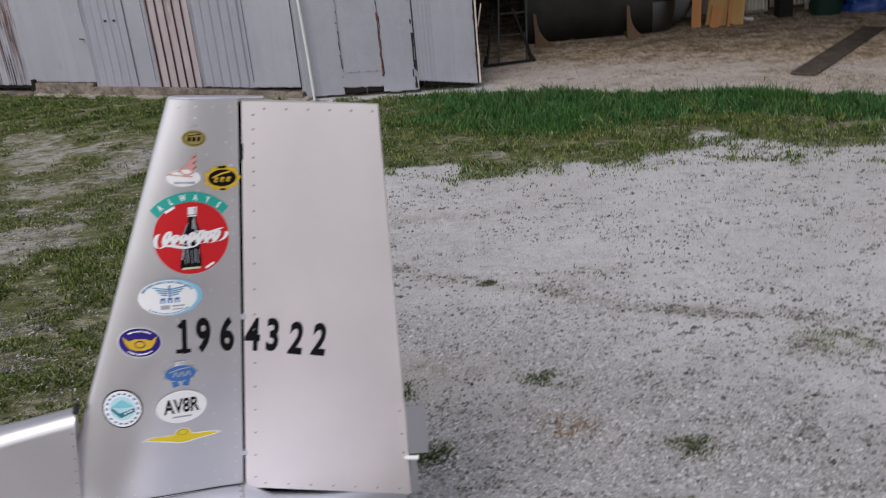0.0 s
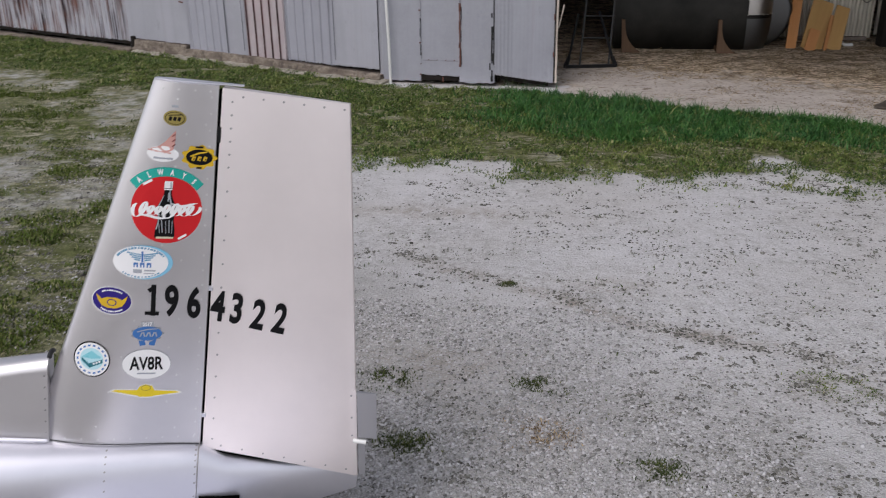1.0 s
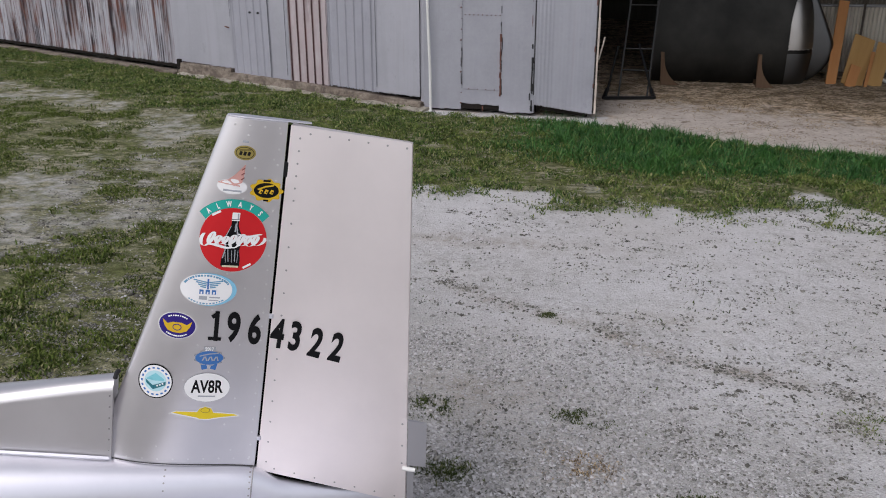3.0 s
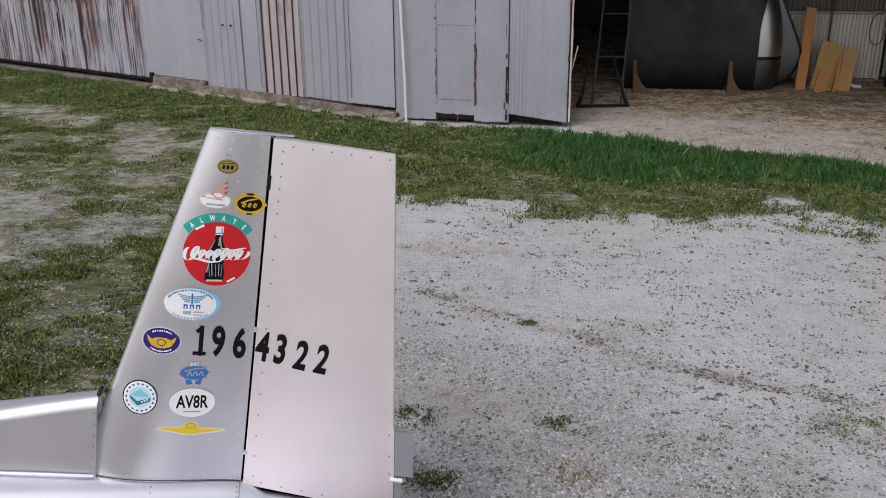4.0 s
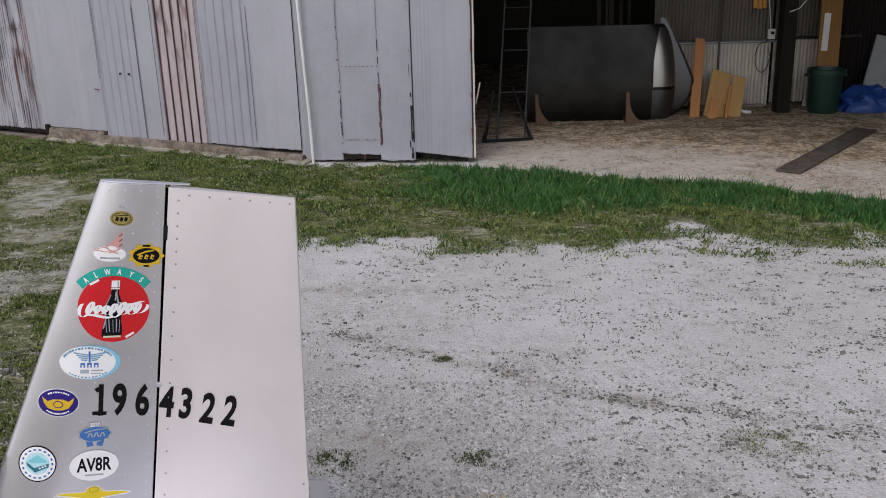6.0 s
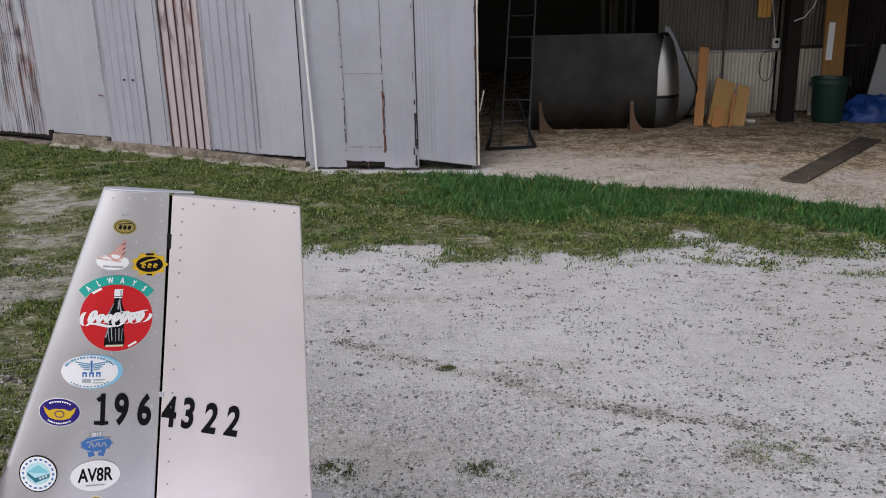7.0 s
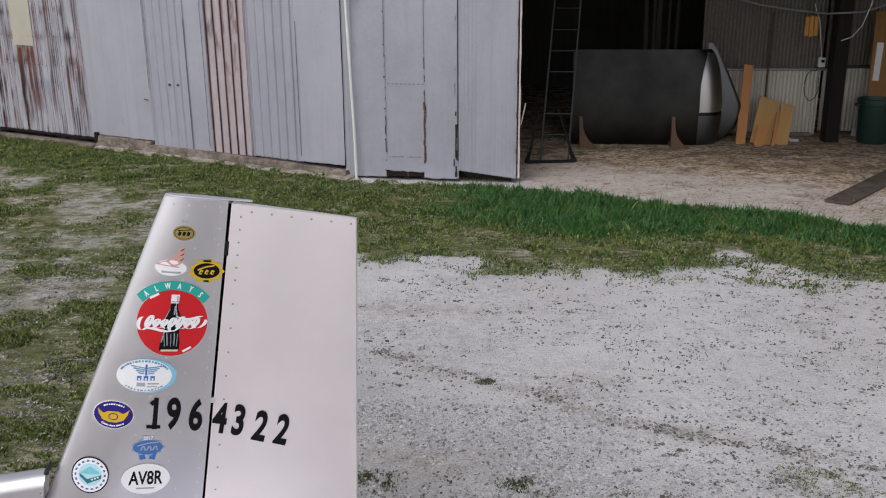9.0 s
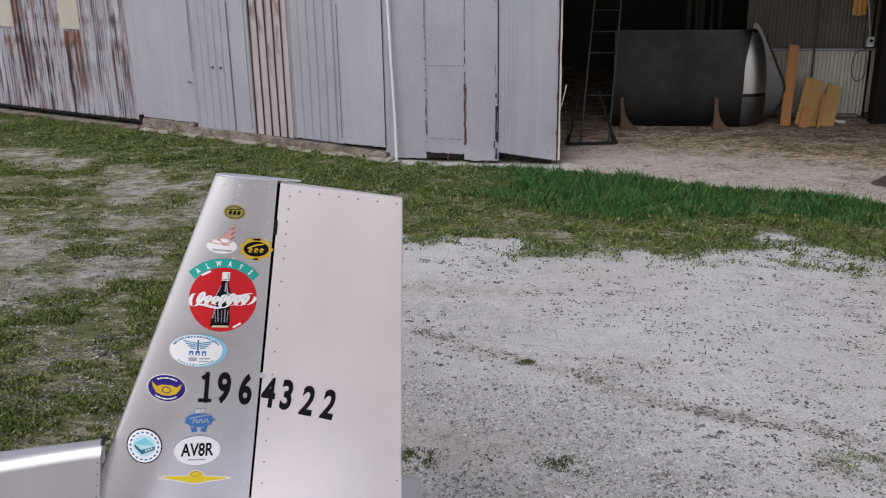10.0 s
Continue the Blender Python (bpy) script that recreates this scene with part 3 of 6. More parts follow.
def sheet(name, place, width, z0, z1, kind, mat, parent, label="", rust=0.0, ragged=0.012, seed=1, step=0.012, lift=0.0, field=None, s0=0.0):
    """One profiled steel sheet; place(s, z, out) gives the world. The bottom edge is ragged; rust, or painted groove
    shade on ribbed and lining sheets, fills the ribs, or follows field(s, z).
    """
    rnd = random.Random(seed)
    tall = z1 - z0 >= 1
    depth = 0.005 if tall else 0.0
    n = max(8, int(width / (step if kind != "flat" else 0.035)))
    zs = [z0, z0 + 0.012] + [z0 + (z1 - z0) * (k / 7) ** 1.3 for k in range(1, 8)]
    if field:
        zs = [z0, z0 + 0.012] + [z0 + 0.045 * k for k in range(1, 45)] + [z1]
    verts, faces = [], []
    ss, zz, rusts = [], [], []
    for i in range(n + 1):
        s = width * i / n
        d = rib_wave(s, kind)
        jag = ragged * (0.5 if kind == "flat" else 1) * (rnd.random() - 0.5) * 2
        for j, z in enumerate(zs):
            dent = depth * noise.noise(Vector((s * 2.6 + seed, z * 2.1, 0))) + 0.4 * depth * noise.noise(Vector((s * 9 + seed, z * 4.0, 5)))
            verts.append(place(s, z + (jag if j == 0 else 0), lift + d + dent))
            # on ribbed and lining sheets this value paints shade into the grooves
            hollow = 1.0 if kind in ("rib", "wide") and d > 0.0045 else (0.8 if kind == "round" and d < -0.0018 else 0.15)
            rusts.append(min(1.0, rust * hollow * (0.75 + 0.25 * (z > 0.6)) + (0.5 * rnd.random() if j == 0 and mat != "zinc_rib" else 0.0)))
            ss.append(s0 + s)
            zz.append(z)
    if field:
        rusts = field(np.array(ss), np.array(zz)) * rust
    m = len(zs)
    for i in range(n):
        for j in range(m - 1):
            faces.append((i * m + j, (i + 1) * m + j, (i + 1) * m + j + 1, i * m + j + 1))
    ob = raw(name, verts, faces, mat, parent, label, True)
    at = ob.data.attributes.new("rust", "FLOAT", "POINT")
    at.data.foreach_set("value", rusts)
    sol = ob.modifiers.new("thickness", "SOLIDIFY")
    sol.thickness, sol.offset, sol.use_rim = 0.0012, 0, False
    return ob


def slab(name, pts, z0, z1, mat, parent=None, label=""):
    """An upright prism over a plan polygon."""
    b = bmesh.new()
    lo, hi = [b.verts.new((x, y, z0)) for x, y in pts], [b.verts.new((x, y, z1)) for x, y in pts]
    b.faces.new(lo)
    b.faces.new(hi)
    for k in range(len(pts)):
        b.faces.new((lo[k], lo[(k + 1) % len(pts)], hi[(k + 1) % len(pts)], hi[k]))
    return part(name, b, mat, parent, label)


# ---- hangar ----
M["lap_dirt"] = simple("dark_lap_dirt", (0.13, 0.13, 0.145), 0.8, 0, 0.3)
HIGH = 3.6


def hangar_front():
    wall = empty("wall_front", Matrix(), "sheeted hangar front of grey galvanised steel with rust streaks", "wall", kind="structure")
    a, b = WALL_A - WDIR * 4.0 + WIN * 0.07, WALL_B + WIN * 0.07
    slab("stud_wall", [tuple(a), tuple(b), tuple(b + WIN * 0.08), tuple(a + WIN * 0.08)], 0.06, HIGH, "dark_timber", wall)
    # the low concrete footing, in two pours, stepping out a little
    for s0, s1, out, top, seed in ((1.36, 2.245, 0.03, 0.135, 3), (2.245, 4.83, 0.05, 0.10, 4)):
        rnd = random.Random(seed)
        n, rings = 40, []
        for i in range(n + 1):
            s = s0 + (s1 - s0) * i / n
            o, h = out + 0.006 * rnd.random(), top + 0.005 * rnd.random() - (0.03 * max(0, s - 3.2) / 1.6)
            rings.append([w3(s, -0.1, -0.07), w3(s, -0.1, o + 0.03), w3(s, 0.012, o + 0.025), w3(s, h - 0.004, o + 0.004), w3(s, h, o - 0.003), w3(s, h, -0.07)])
        part("footing", loft(rings), "concrete", wall, "crumbling brown concrete footing")
    rings = [[w3(s, -0.1, -0.05), w3(s, -0.1, 0.10), w3(s, 0.02 + 0.012 * math.sin(s * 7), 0.09), w3(s, 0.03, -0.05)] for s in np.linspace(-4.0, 1.34, 40)]
    part("footing", loft(rings), "concrete", wall, "low broken concrete edge in the grass", True)
    rnd = random.Random(8)
    rings = []
    for s in np.linspace(1.45, 4.9, 46):
        o, h = 0.13 + 0.03 * rnd.random(), 0.018 + 0.012 * rnd.random()
        rings.append([w3(s, -0.1, 0.0), w3(s, -0.1, o + 0.02), w3(s, h - 0.008, o + 0.012), w3(s, h, o - 0.012), w3(s, h + 0.01, 0.0)])
    part("footing", loft(rings), "pale_concrete", wall, "pale dusty lip at the foot of the wall", True)
    part("sill_timber", block(5.4, 0.05, 0.035, 0.006, Matrix.Translation(w3(-1.35, 0.085, -0.03)) @ pose(0, 0, 0, 0, 0, math.degrees(math.atan2(WDIR[1], WDIR[0])))), "dark_timber", wall)
    part("corner_stub", block(0.055, 0.06, 0.17, 0.008, Matrix.Translation(w3(1.375, 0.085, 0.02)) @ pose(0, 0, 0, 0, 3, math.degrees(math.atan2(WDIR[1], WDIR[0])))), "dark_timber", wall, "short dark rotten post stub")

    def at(s0):
        return lambda s, z, out: w3(s0 + s, z, out)
    # old streaked sheets
    s = -3.9
    for k in range(8):
        w = 0.655
        sheet("sheet", at(s), w, 0.105, HIGH, "rib" if k % 3 else "wide", "zinc_old", wall, "old ribbed sheet with brown rust runs", 1.0, 0.008, 20 + k, 0.0065, 0.002 * (k % 2), old_rust, s)
        s += 0.65
    for s0, w in ((-1.25, 0.42), (0.10, 0.36)):
        sheet("patch", at(s0), w, 1.09, 1.95, "flat", "tin_yellow", wall, "faded yellow tin patch", 0, 0.004, 5, 0.05, 0.016)
    # newer sheets up to the downpipe
    for s0, s1, z0, kind, mat, rust, lift in ((1.30, 2.287, 0.145, "flat", "zinc", 0.0, 0.016), (2.275, 2.86, 0.075, "rib", "zinc_rib", 0.55, 0.012), (2.845, 3.13, 0.085, "flat", "zinc", 0.0, 0.016),
                                              (3.10, 3.66, 0.10, "wide", "zinc_rusty", 1.0, 0.008), (3.64, 4.295, 0.105, "rib", "zinc_rib", 0.75, 0.004), (4.28, 4.80, 0.112, "flat", "zinc", 0.0, 0.020), (4.795, 4.9, 0.05, "flat", "zinc", 0.1, 0.0)):
        lab = {"zinc_rusty": "ribbed sheet with dark red rust in its grooves", "zinc": "plain dull grey sheet", "zinc_rib": "ribbed grey sheet"}[mat]
        sheet("sheet", at(s0), s1 - s0, z0, HIGH, kind, mat, wall, lab, rust, 0.010, int(s0 * 100), 0.007 if mat != "zinc_rusty" else 0.005, lift, groove_rust if mat == "zinc_rusty" else None)
    for s0, z0, z1, wd in ((2.287, 0.70, 3.3, 0.002), (2.858, 0.10, 1.42, 0.006), (3.098, 0.15, 3.2, 0.005), (3.668, 0.10, 3.2, 0.004), (4.29, 0.16, 1.42, 0.005)):
        part("lap_seam", block(wd, 0.004, z1 - z0, 0.001, Matrix.Translation(w3(s0, (z0 + z1) / 2, 0.031)) @ pose(0, 0, 0, 0, 0, math.degrees(math.atan2(WDIR[1], WDIR[0])))), "lap_dirt", wall)
    nails = bmesh.new()
    for k in range(140):
        bmesh.ops.create_icosphere(nails, subdivisions=1, radius=0.006, matrix=Matrix.Translation(w3(-3.85 + 0.0365 * k, (0.88 if k % 2 else 1.20) + 0.006 * math.sin(k), 0.014)))
    tagged(part("nails", nails, "rust_steel", wall), kind="stuff")
    for s0 in (2.59, 2.71):
        part("bolt_hole", rod(w3(s0, 0.757, 0.02), w3(s0, 0.757, 0.034), 0.011, 10), "black_rubber", wall)
    part("clip", block(0.06, 0.012, 0.012, 0.003, Matrix.Translation(w3(2.235, 0.585, 0.04)) @ pose(0, 0, 0, 0, 8, math.degrees(math.atan2(WDIR[1], WDIR[0])))), "rust_steel", wall)
    # the fixed leaf beside the opening: three flat panels
    ln = float(np.hypot(*(DOOR_C - WALL_B)))

    def on(f0):
        return lambda s, z, out: span3(WALL_B, DOOR_C, (f0 + s) / ln, z, out)
    slab("stud_wall", [span3(WALL_B, DOOR_C, 0, 0, -0.03)[:2], span3(WALL_B, DOOR_C, 1, 0, -0.03)[:2], span3(WALL_B, DOOR_C, 1, 0, -0.10)[:2], span3(WALL_B, DOOR_C, 0, 0, -0.10)[:2]], 0.03, HIGH, "dark_timber", wall)
    for f0, f1, z0, lift, seed in ((-0.045, 0.31, 0.025, 0.0, 61), (0.30, 0.685, 0.085, 0.006, 62), (0.675, ln, 0.03, 0.012, 63)):
        sheet("sheet", on(f0), f1 - f0, z0, HIGH, "flat", "zinc_dull", wall, "flat grey steel panel with ragged foot", 0.0, 0.014, seed, 0.05, lift)
    sheet("patch_panel", on(0.335), 0.345, 0.215, 0.89, "flat", "zinc_dull", wall, "riveted flat repair panel", 0.0, 0.004, 64, 0.05, 0.010)
    part("kick_strip", block(0.37, 0.012, 0.045, 0.004, Matrix.Translation(on(0.50)(0, 0.062, 0.0))), "dark_timber", wall, "dark rusty strip at the foot")
    def seam(f0, z0, z1, w, mat, seed, out=0.019, fill=0.6):
        """A lap joint that shows as a broken line of dirt or rust."""
        rnd, z, b = random.Random(seed), z0, bmesh.new()
        while z < z1:
            h = rnd.uniform(0.015, 0.09)
            if rnd.random() < fill:
                block(w * rnd.uniform(0.45, 1.15), 0.005, h, 0.001, Matrix.Translation(on(f0 + rnd.uniform(-0.003, 0.003))(0, z + h / 2, out)), 1, b)
            z += h * 0.98
        part("lap_seam", b, mat, wall)
    seam(0.683, 0.17, 0.66, 0.017, "rust_steel", 1, fill=1.0)
    seam(0.694, 0.10, 0.72, 0.007, "black_rubber", 2)
    seam(0.683, 0.66, 1.10, 0.007, "black_rubber", 3, fill=0.45)
    seam(0.684, 1.15, 3.2, 0.004, "lap_dirt", 4, fill=0.9)
    seam(0.318, 0.06, 0.66, 0.008, "black_rubber", 5, fill=0.5)
    seam(0.310, 0.30, 1.02, 0.010, "black_rubber", 6, fill=0.16)
    seam(0.318, 1.12, 2.4, 0.006, "lap_dirt", 7, fill=0.95)
    seam(0.325, 0.2, 1.1, 0.003, "lap_dirt", 8, fill=0.9)
    seam(0.52, 0.025, 0.035, 0.02, "rust_steel", 9)
    riv = bmesh.new()
    for k in range(9):
        bmesh.ops.create_icosphere(riv, subdivisions=1, radius=0.006, matrix=Matrix.Translation(on(0.35 + 0.04 * k)(0, 0.885, 0.018)))
        if k % 2:
            bmesh.ops.create_icosphere(riv, subdivisions=1, radius=0.005, matrix=Matrix.Translation(on(0.35 + 0.04 * k)(0, 0.225, 0.018)))
    for k in range(16):
        bmesh.ops.create_icosphere(riv, subdivisions=1, radius=0.006 + 0.003 * (k % 3 == 0), matrix=Matrix.Translation(on(0.312 + 0.004 * (k % 3))(0, 0.09 + 0.095 * k, 0.016)))
    tagged(part("rivets", riv, "rust_steel", wall), kind="stuff")
    seam(ln - 0.022, 0.05, 0.62, 0.020, "black_rubber", 11, 0.021, 0.7)
    seam(ln - 0.040, 0.10, 0.26, 0.022, "black_rubber", 12, 0.020, 0.6)
    seam(ln - 0.030, 0.70, 1.5, 0.006, "rust_steel", 13, 0.020, 0.3)
    part("door_seam", block(0.009, 0.006, HIGH - 0.4, 0.001, Matrix.Translation(on(ln - 0.006)(0, HIGH / 2, 0.018))), "black_rubber", wall)
    return wall


hangar_front()


def downpipe():
    p = empty("downpipe", Matrix.Translation((-1.215, 8.12, 0)), "thin white downpipe against the grey sheeting", "pipe")
    part("pipe", tube([(0.035, 0, -0.01), (0.03, 0, 0.4), (0.005, 0, 1.1), (-0.02, 0, 1.9), (-0.04, 0, 3.3)], 0.0125, 12), "white_paint", p, smooth=True)
    part("bracket", rod((-0.015, 0, 1.62), (0.12, 0.05, 1.64), 0.008, 8), "white_paint", p)
    return p


downpipe()


def door_leaf():
    d = empty("door_1", Matrix.Translation((DOOR_C[0], DOOR_C[1], 0)), "open grey steel hangar door leaf on pale timber", "door", kind="structure")
    w = float(np.hypot(*(DOOR_D - DOOR_C)))

    def on(s, z, out):
        p = span3(DOOR_C, DOOR_D, s / w, z - 0.075 * s / w, out)
        return (p[0] - DOOR_C[0], p[1] - DOOR_C[1], p[2])
    sheet("skin", on, w - 0.012, 0.115, HIGH - 0.1, "fine", "zinc_dull", d, "grey steel skin, finely ribbed beside its hinge", 0.0, 0.004, 71, 0.0055, 0.03)
    part("back_frame", block(w - 0.05, 0.03, HIGH - 0.2, 0.004, Matrix.Translation((w / 2 - 0.01, 0.015, 1.85))), "grey_timber", d)
    # the free edge: a pale chipped timber with a dark gap
    rnd = random.Random(4)
    rings = []
    for i in range(60):
        z = 0.05 + (HIGH - 0.2) * i / 59
        j = 0.006 * rnd.random()
        rings.append([(w + 0.004, -0.03, z), (w + 0.022 - j, -0.032, z), (w + 0.024 - j, 0.03, z), (w + 0.004, 0.03, z)])
    part("edge_timber", loft(rings), "pale_timber", d, "pale chipped edge batten")
    part("edge_gap", block(0.007, 0.02, HIGH - 0.3, 0.001, Matrix.Translation((w - 0.006, -0.022, 1.83))), "black_rubber", d)
    for z, h in ((1.05, 0.12), (1.42, 0.06), (0.62, 0.05), (0.30, 0.04)):
        part("rust_chip", block(0.010, 0.006, h, 0.002, Matrix.Translation((w - 0.012, -0.036, z))), "rust_steel", d)
    part("splinter", block(0.012, 0.012, 0.2, 0.003, Matrix.Translation((w + 0.045, 0.04, 0.62)) @ pose(0, 0, 0, 0, 12, 0)), "pale_timber", d)
    # near-black strip paints the dark gap under the leaf
    part("bottom_rail", block(w - 0.1, 0.05, 0.05, 0.004, Matrix.Translation((w / 2, 0.05, 0.06)) @ pose(0, 0, 0, 0, 7, 0)), "dark_timber", d)
    return d


door_leaf()


# low wall colour keeps the hall dim
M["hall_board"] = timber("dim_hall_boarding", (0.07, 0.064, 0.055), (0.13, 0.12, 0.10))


def hangar_shell():
    # closes the hall round the front, unseen, to darken it: far jamb, sides, back and roof
    back = 7.5
    A = WALL_A - WDIR * 4.0
    E = OPEN_E
    e = (E - WALL_B) / np.hypot(*(E - WALL_B))
    F = E + e * 2.5
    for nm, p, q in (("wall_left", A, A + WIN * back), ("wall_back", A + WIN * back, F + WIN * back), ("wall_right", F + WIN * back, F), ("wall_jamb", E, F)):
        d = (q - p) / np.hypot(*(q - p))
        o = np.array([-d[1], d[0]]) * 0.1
        tagged(slab(nm, [tuple(p), tuple(q), tuple(q + o), tuple(p + o)], -0.05, HIGH, "hall_board"), "dark hangar wall, mostly unseen, that keeps the hall dim", "wall", kind="structure")
    # unseen header, added at a height that shades the hall
    p, q = WALL_B, E
    tagged(slab("lintel", [tuple(p + WIN * 0.02), tuple(q + WIN * 0.02), tuple(q + WIN * 0.2), tuple(p + WIN * 0.2)], 2.7, HIGH, "zinc_smoked"), "unseen header over the wide hangar opening, set to shade the hall", "wall", kind="structure")
    pts = [A - WIN * 0.3 - WDIR * 0.3, WALL_B - WIN * 0.3, E - WIN * 0.3, F - WIN * 0.3, F + WIN * (back + 0.3), A + WIN * (back + 0.3)]
    tagged(slab("ceiling", [tuple(v) for v in pts], HIGH, HIGH + 0.12, "dark_steel"), "unseen dark steel hangar roof that shuts out light", "ceiling", kind="structure")


hangar_shell()


# ---- inside the hangar ----
M["old_plywood"] = timber("dark_amber_plywood", (0.22, 0.11, 0.035), (0.33, 0.18, 0.065))
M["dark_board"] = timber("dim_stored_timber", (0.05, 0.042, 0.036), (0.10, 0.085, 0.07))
M["ladder_steel"] = simple("dark_ladder_steel", (0.016, 0.016, 0.016), 0.5, 0.3, 0.2)

def inner_wall():
    y0 = 10.82
    w = empty("wall_inner", Matrix.Translation((0, y0, 0)), "corrugated inner wall with a long steel rail", "wall", kind="structure")
    s = 2.38
    k = 0
    while s < 3.70:
        wd = min(0.68, 3.77 - s)
        # lower sheet in the lit tone, upper sheet in the shaded one
        sheet("sheet", lambda u, z, out, s=s: (s + u, -out + 0.03 * (s + u - 3.6) * -1.0, z), wd, 0.03, 0.80, "round", "zinc_inner", w, "corrugated lower sheet, paled to paint its light", 0.5, 0.006, 90 + k, 0.0055, 0.002 * (k % 2))
        sheet("sheet", lambda u, z, out, s=s: (s + u, -out + 0.03 * (s + u - 3.6) * -1.0, z), wd, 0.78, HIGH - 0.02, "round", "zinc_smoked", w, "corrugated upper sheet, darkened to paint its shade", 0.5, 0.006, 90 + k, 0.0055, 0.006 + 0.002 * (k % 2))
        s += 0.66
        k += 1
    part("rail", rod((2.40, 0.02, 0.765), (3.76, -0.05, 0.775), 0.016, 10), "tube_steel", w, "long grey steel rail")
    part("sill", block(0.75, 0.05, 0.04, 0.005, Matrix.Translation((3.3, -0.03, 0.03))), "grey_timber", w)
    part("strut", block(0.022, 0.02, 1.25, 0.003, Matrix.Translation((3.12, -0.05, 0.78))), "dark_board", w, "thin dark brown upright")
    return w


inner_wall()


def post_and_recess():
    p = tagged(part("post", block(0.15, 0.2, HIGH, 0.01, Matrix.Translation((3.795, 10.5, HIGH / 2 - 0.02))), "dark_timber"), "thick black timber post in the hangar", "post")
    w = empty("wall_recess", Matrix.Translation((3.82, 11.05, 0)), "corrugated wall beyond the post, its dark corner painted near black", "wall", kind="structure")
    # sheets past the first take near-black timber colour to paint the dark corner
    for k in range(6):
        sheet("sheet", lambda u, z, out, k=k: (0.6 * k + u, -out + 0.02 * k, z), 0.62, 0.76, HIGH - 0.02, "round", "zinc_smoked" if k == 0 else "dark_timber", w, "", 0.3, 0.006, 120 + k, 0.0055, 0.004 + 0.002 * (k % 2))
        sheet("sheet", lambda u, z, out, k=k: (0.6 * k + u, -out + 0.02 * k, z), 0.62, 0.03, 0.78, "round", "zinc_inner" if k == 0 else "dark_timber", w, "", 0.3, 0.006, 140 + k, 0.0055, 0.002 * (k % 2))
    part("rail", rod((0.0, -0.03, 0.78), (1.0, -0.03, 0.79), 0.015, 10), "dark_steel", w)
    return p


post_and_recess()


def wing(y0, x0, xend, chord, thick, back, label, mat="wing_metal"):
    """A stored wing standing on its nose: blunt below, sharp above; its end is cut along xend(z)."""
    prof = []
    for k in range(29):
        t = k / 28
        h = thick * 2.6 * (0.2969 * math.sqrt(t) - 0.126 * t - 0.3516 * t * t + 0.2843 * t ** 3 - 0.1036 * t ** 4)
        prof.append((h, t * chord))
    w = empty("stored_wing", Matrix.Translation((0, y0, 0.0)), label, "aircraft wing", "stored wings")
    rings = []
    for t in (0, 0.25, 0.5, 0.7, 0.82, 0.88, 0.92, 0.95, 0.975, 0.99, 1.0):
        b = back * max(0, (t - 0.86) / 0.14) ** 2
        thin = 1 - 0.75 * max(0, (t - 0.9) / 0.1) ** 3
        near = [(x0 + (xend(z) - x0) * t, -h * thin + b, z) for h, z in prof]
        far = [(x0 + (xend(z) - x0) * t, h * thin + b, z) for h, z in reversed(prof[1:-1])]
        rings.append(near + far)
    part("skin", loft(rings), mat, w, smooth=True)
    return w, prof


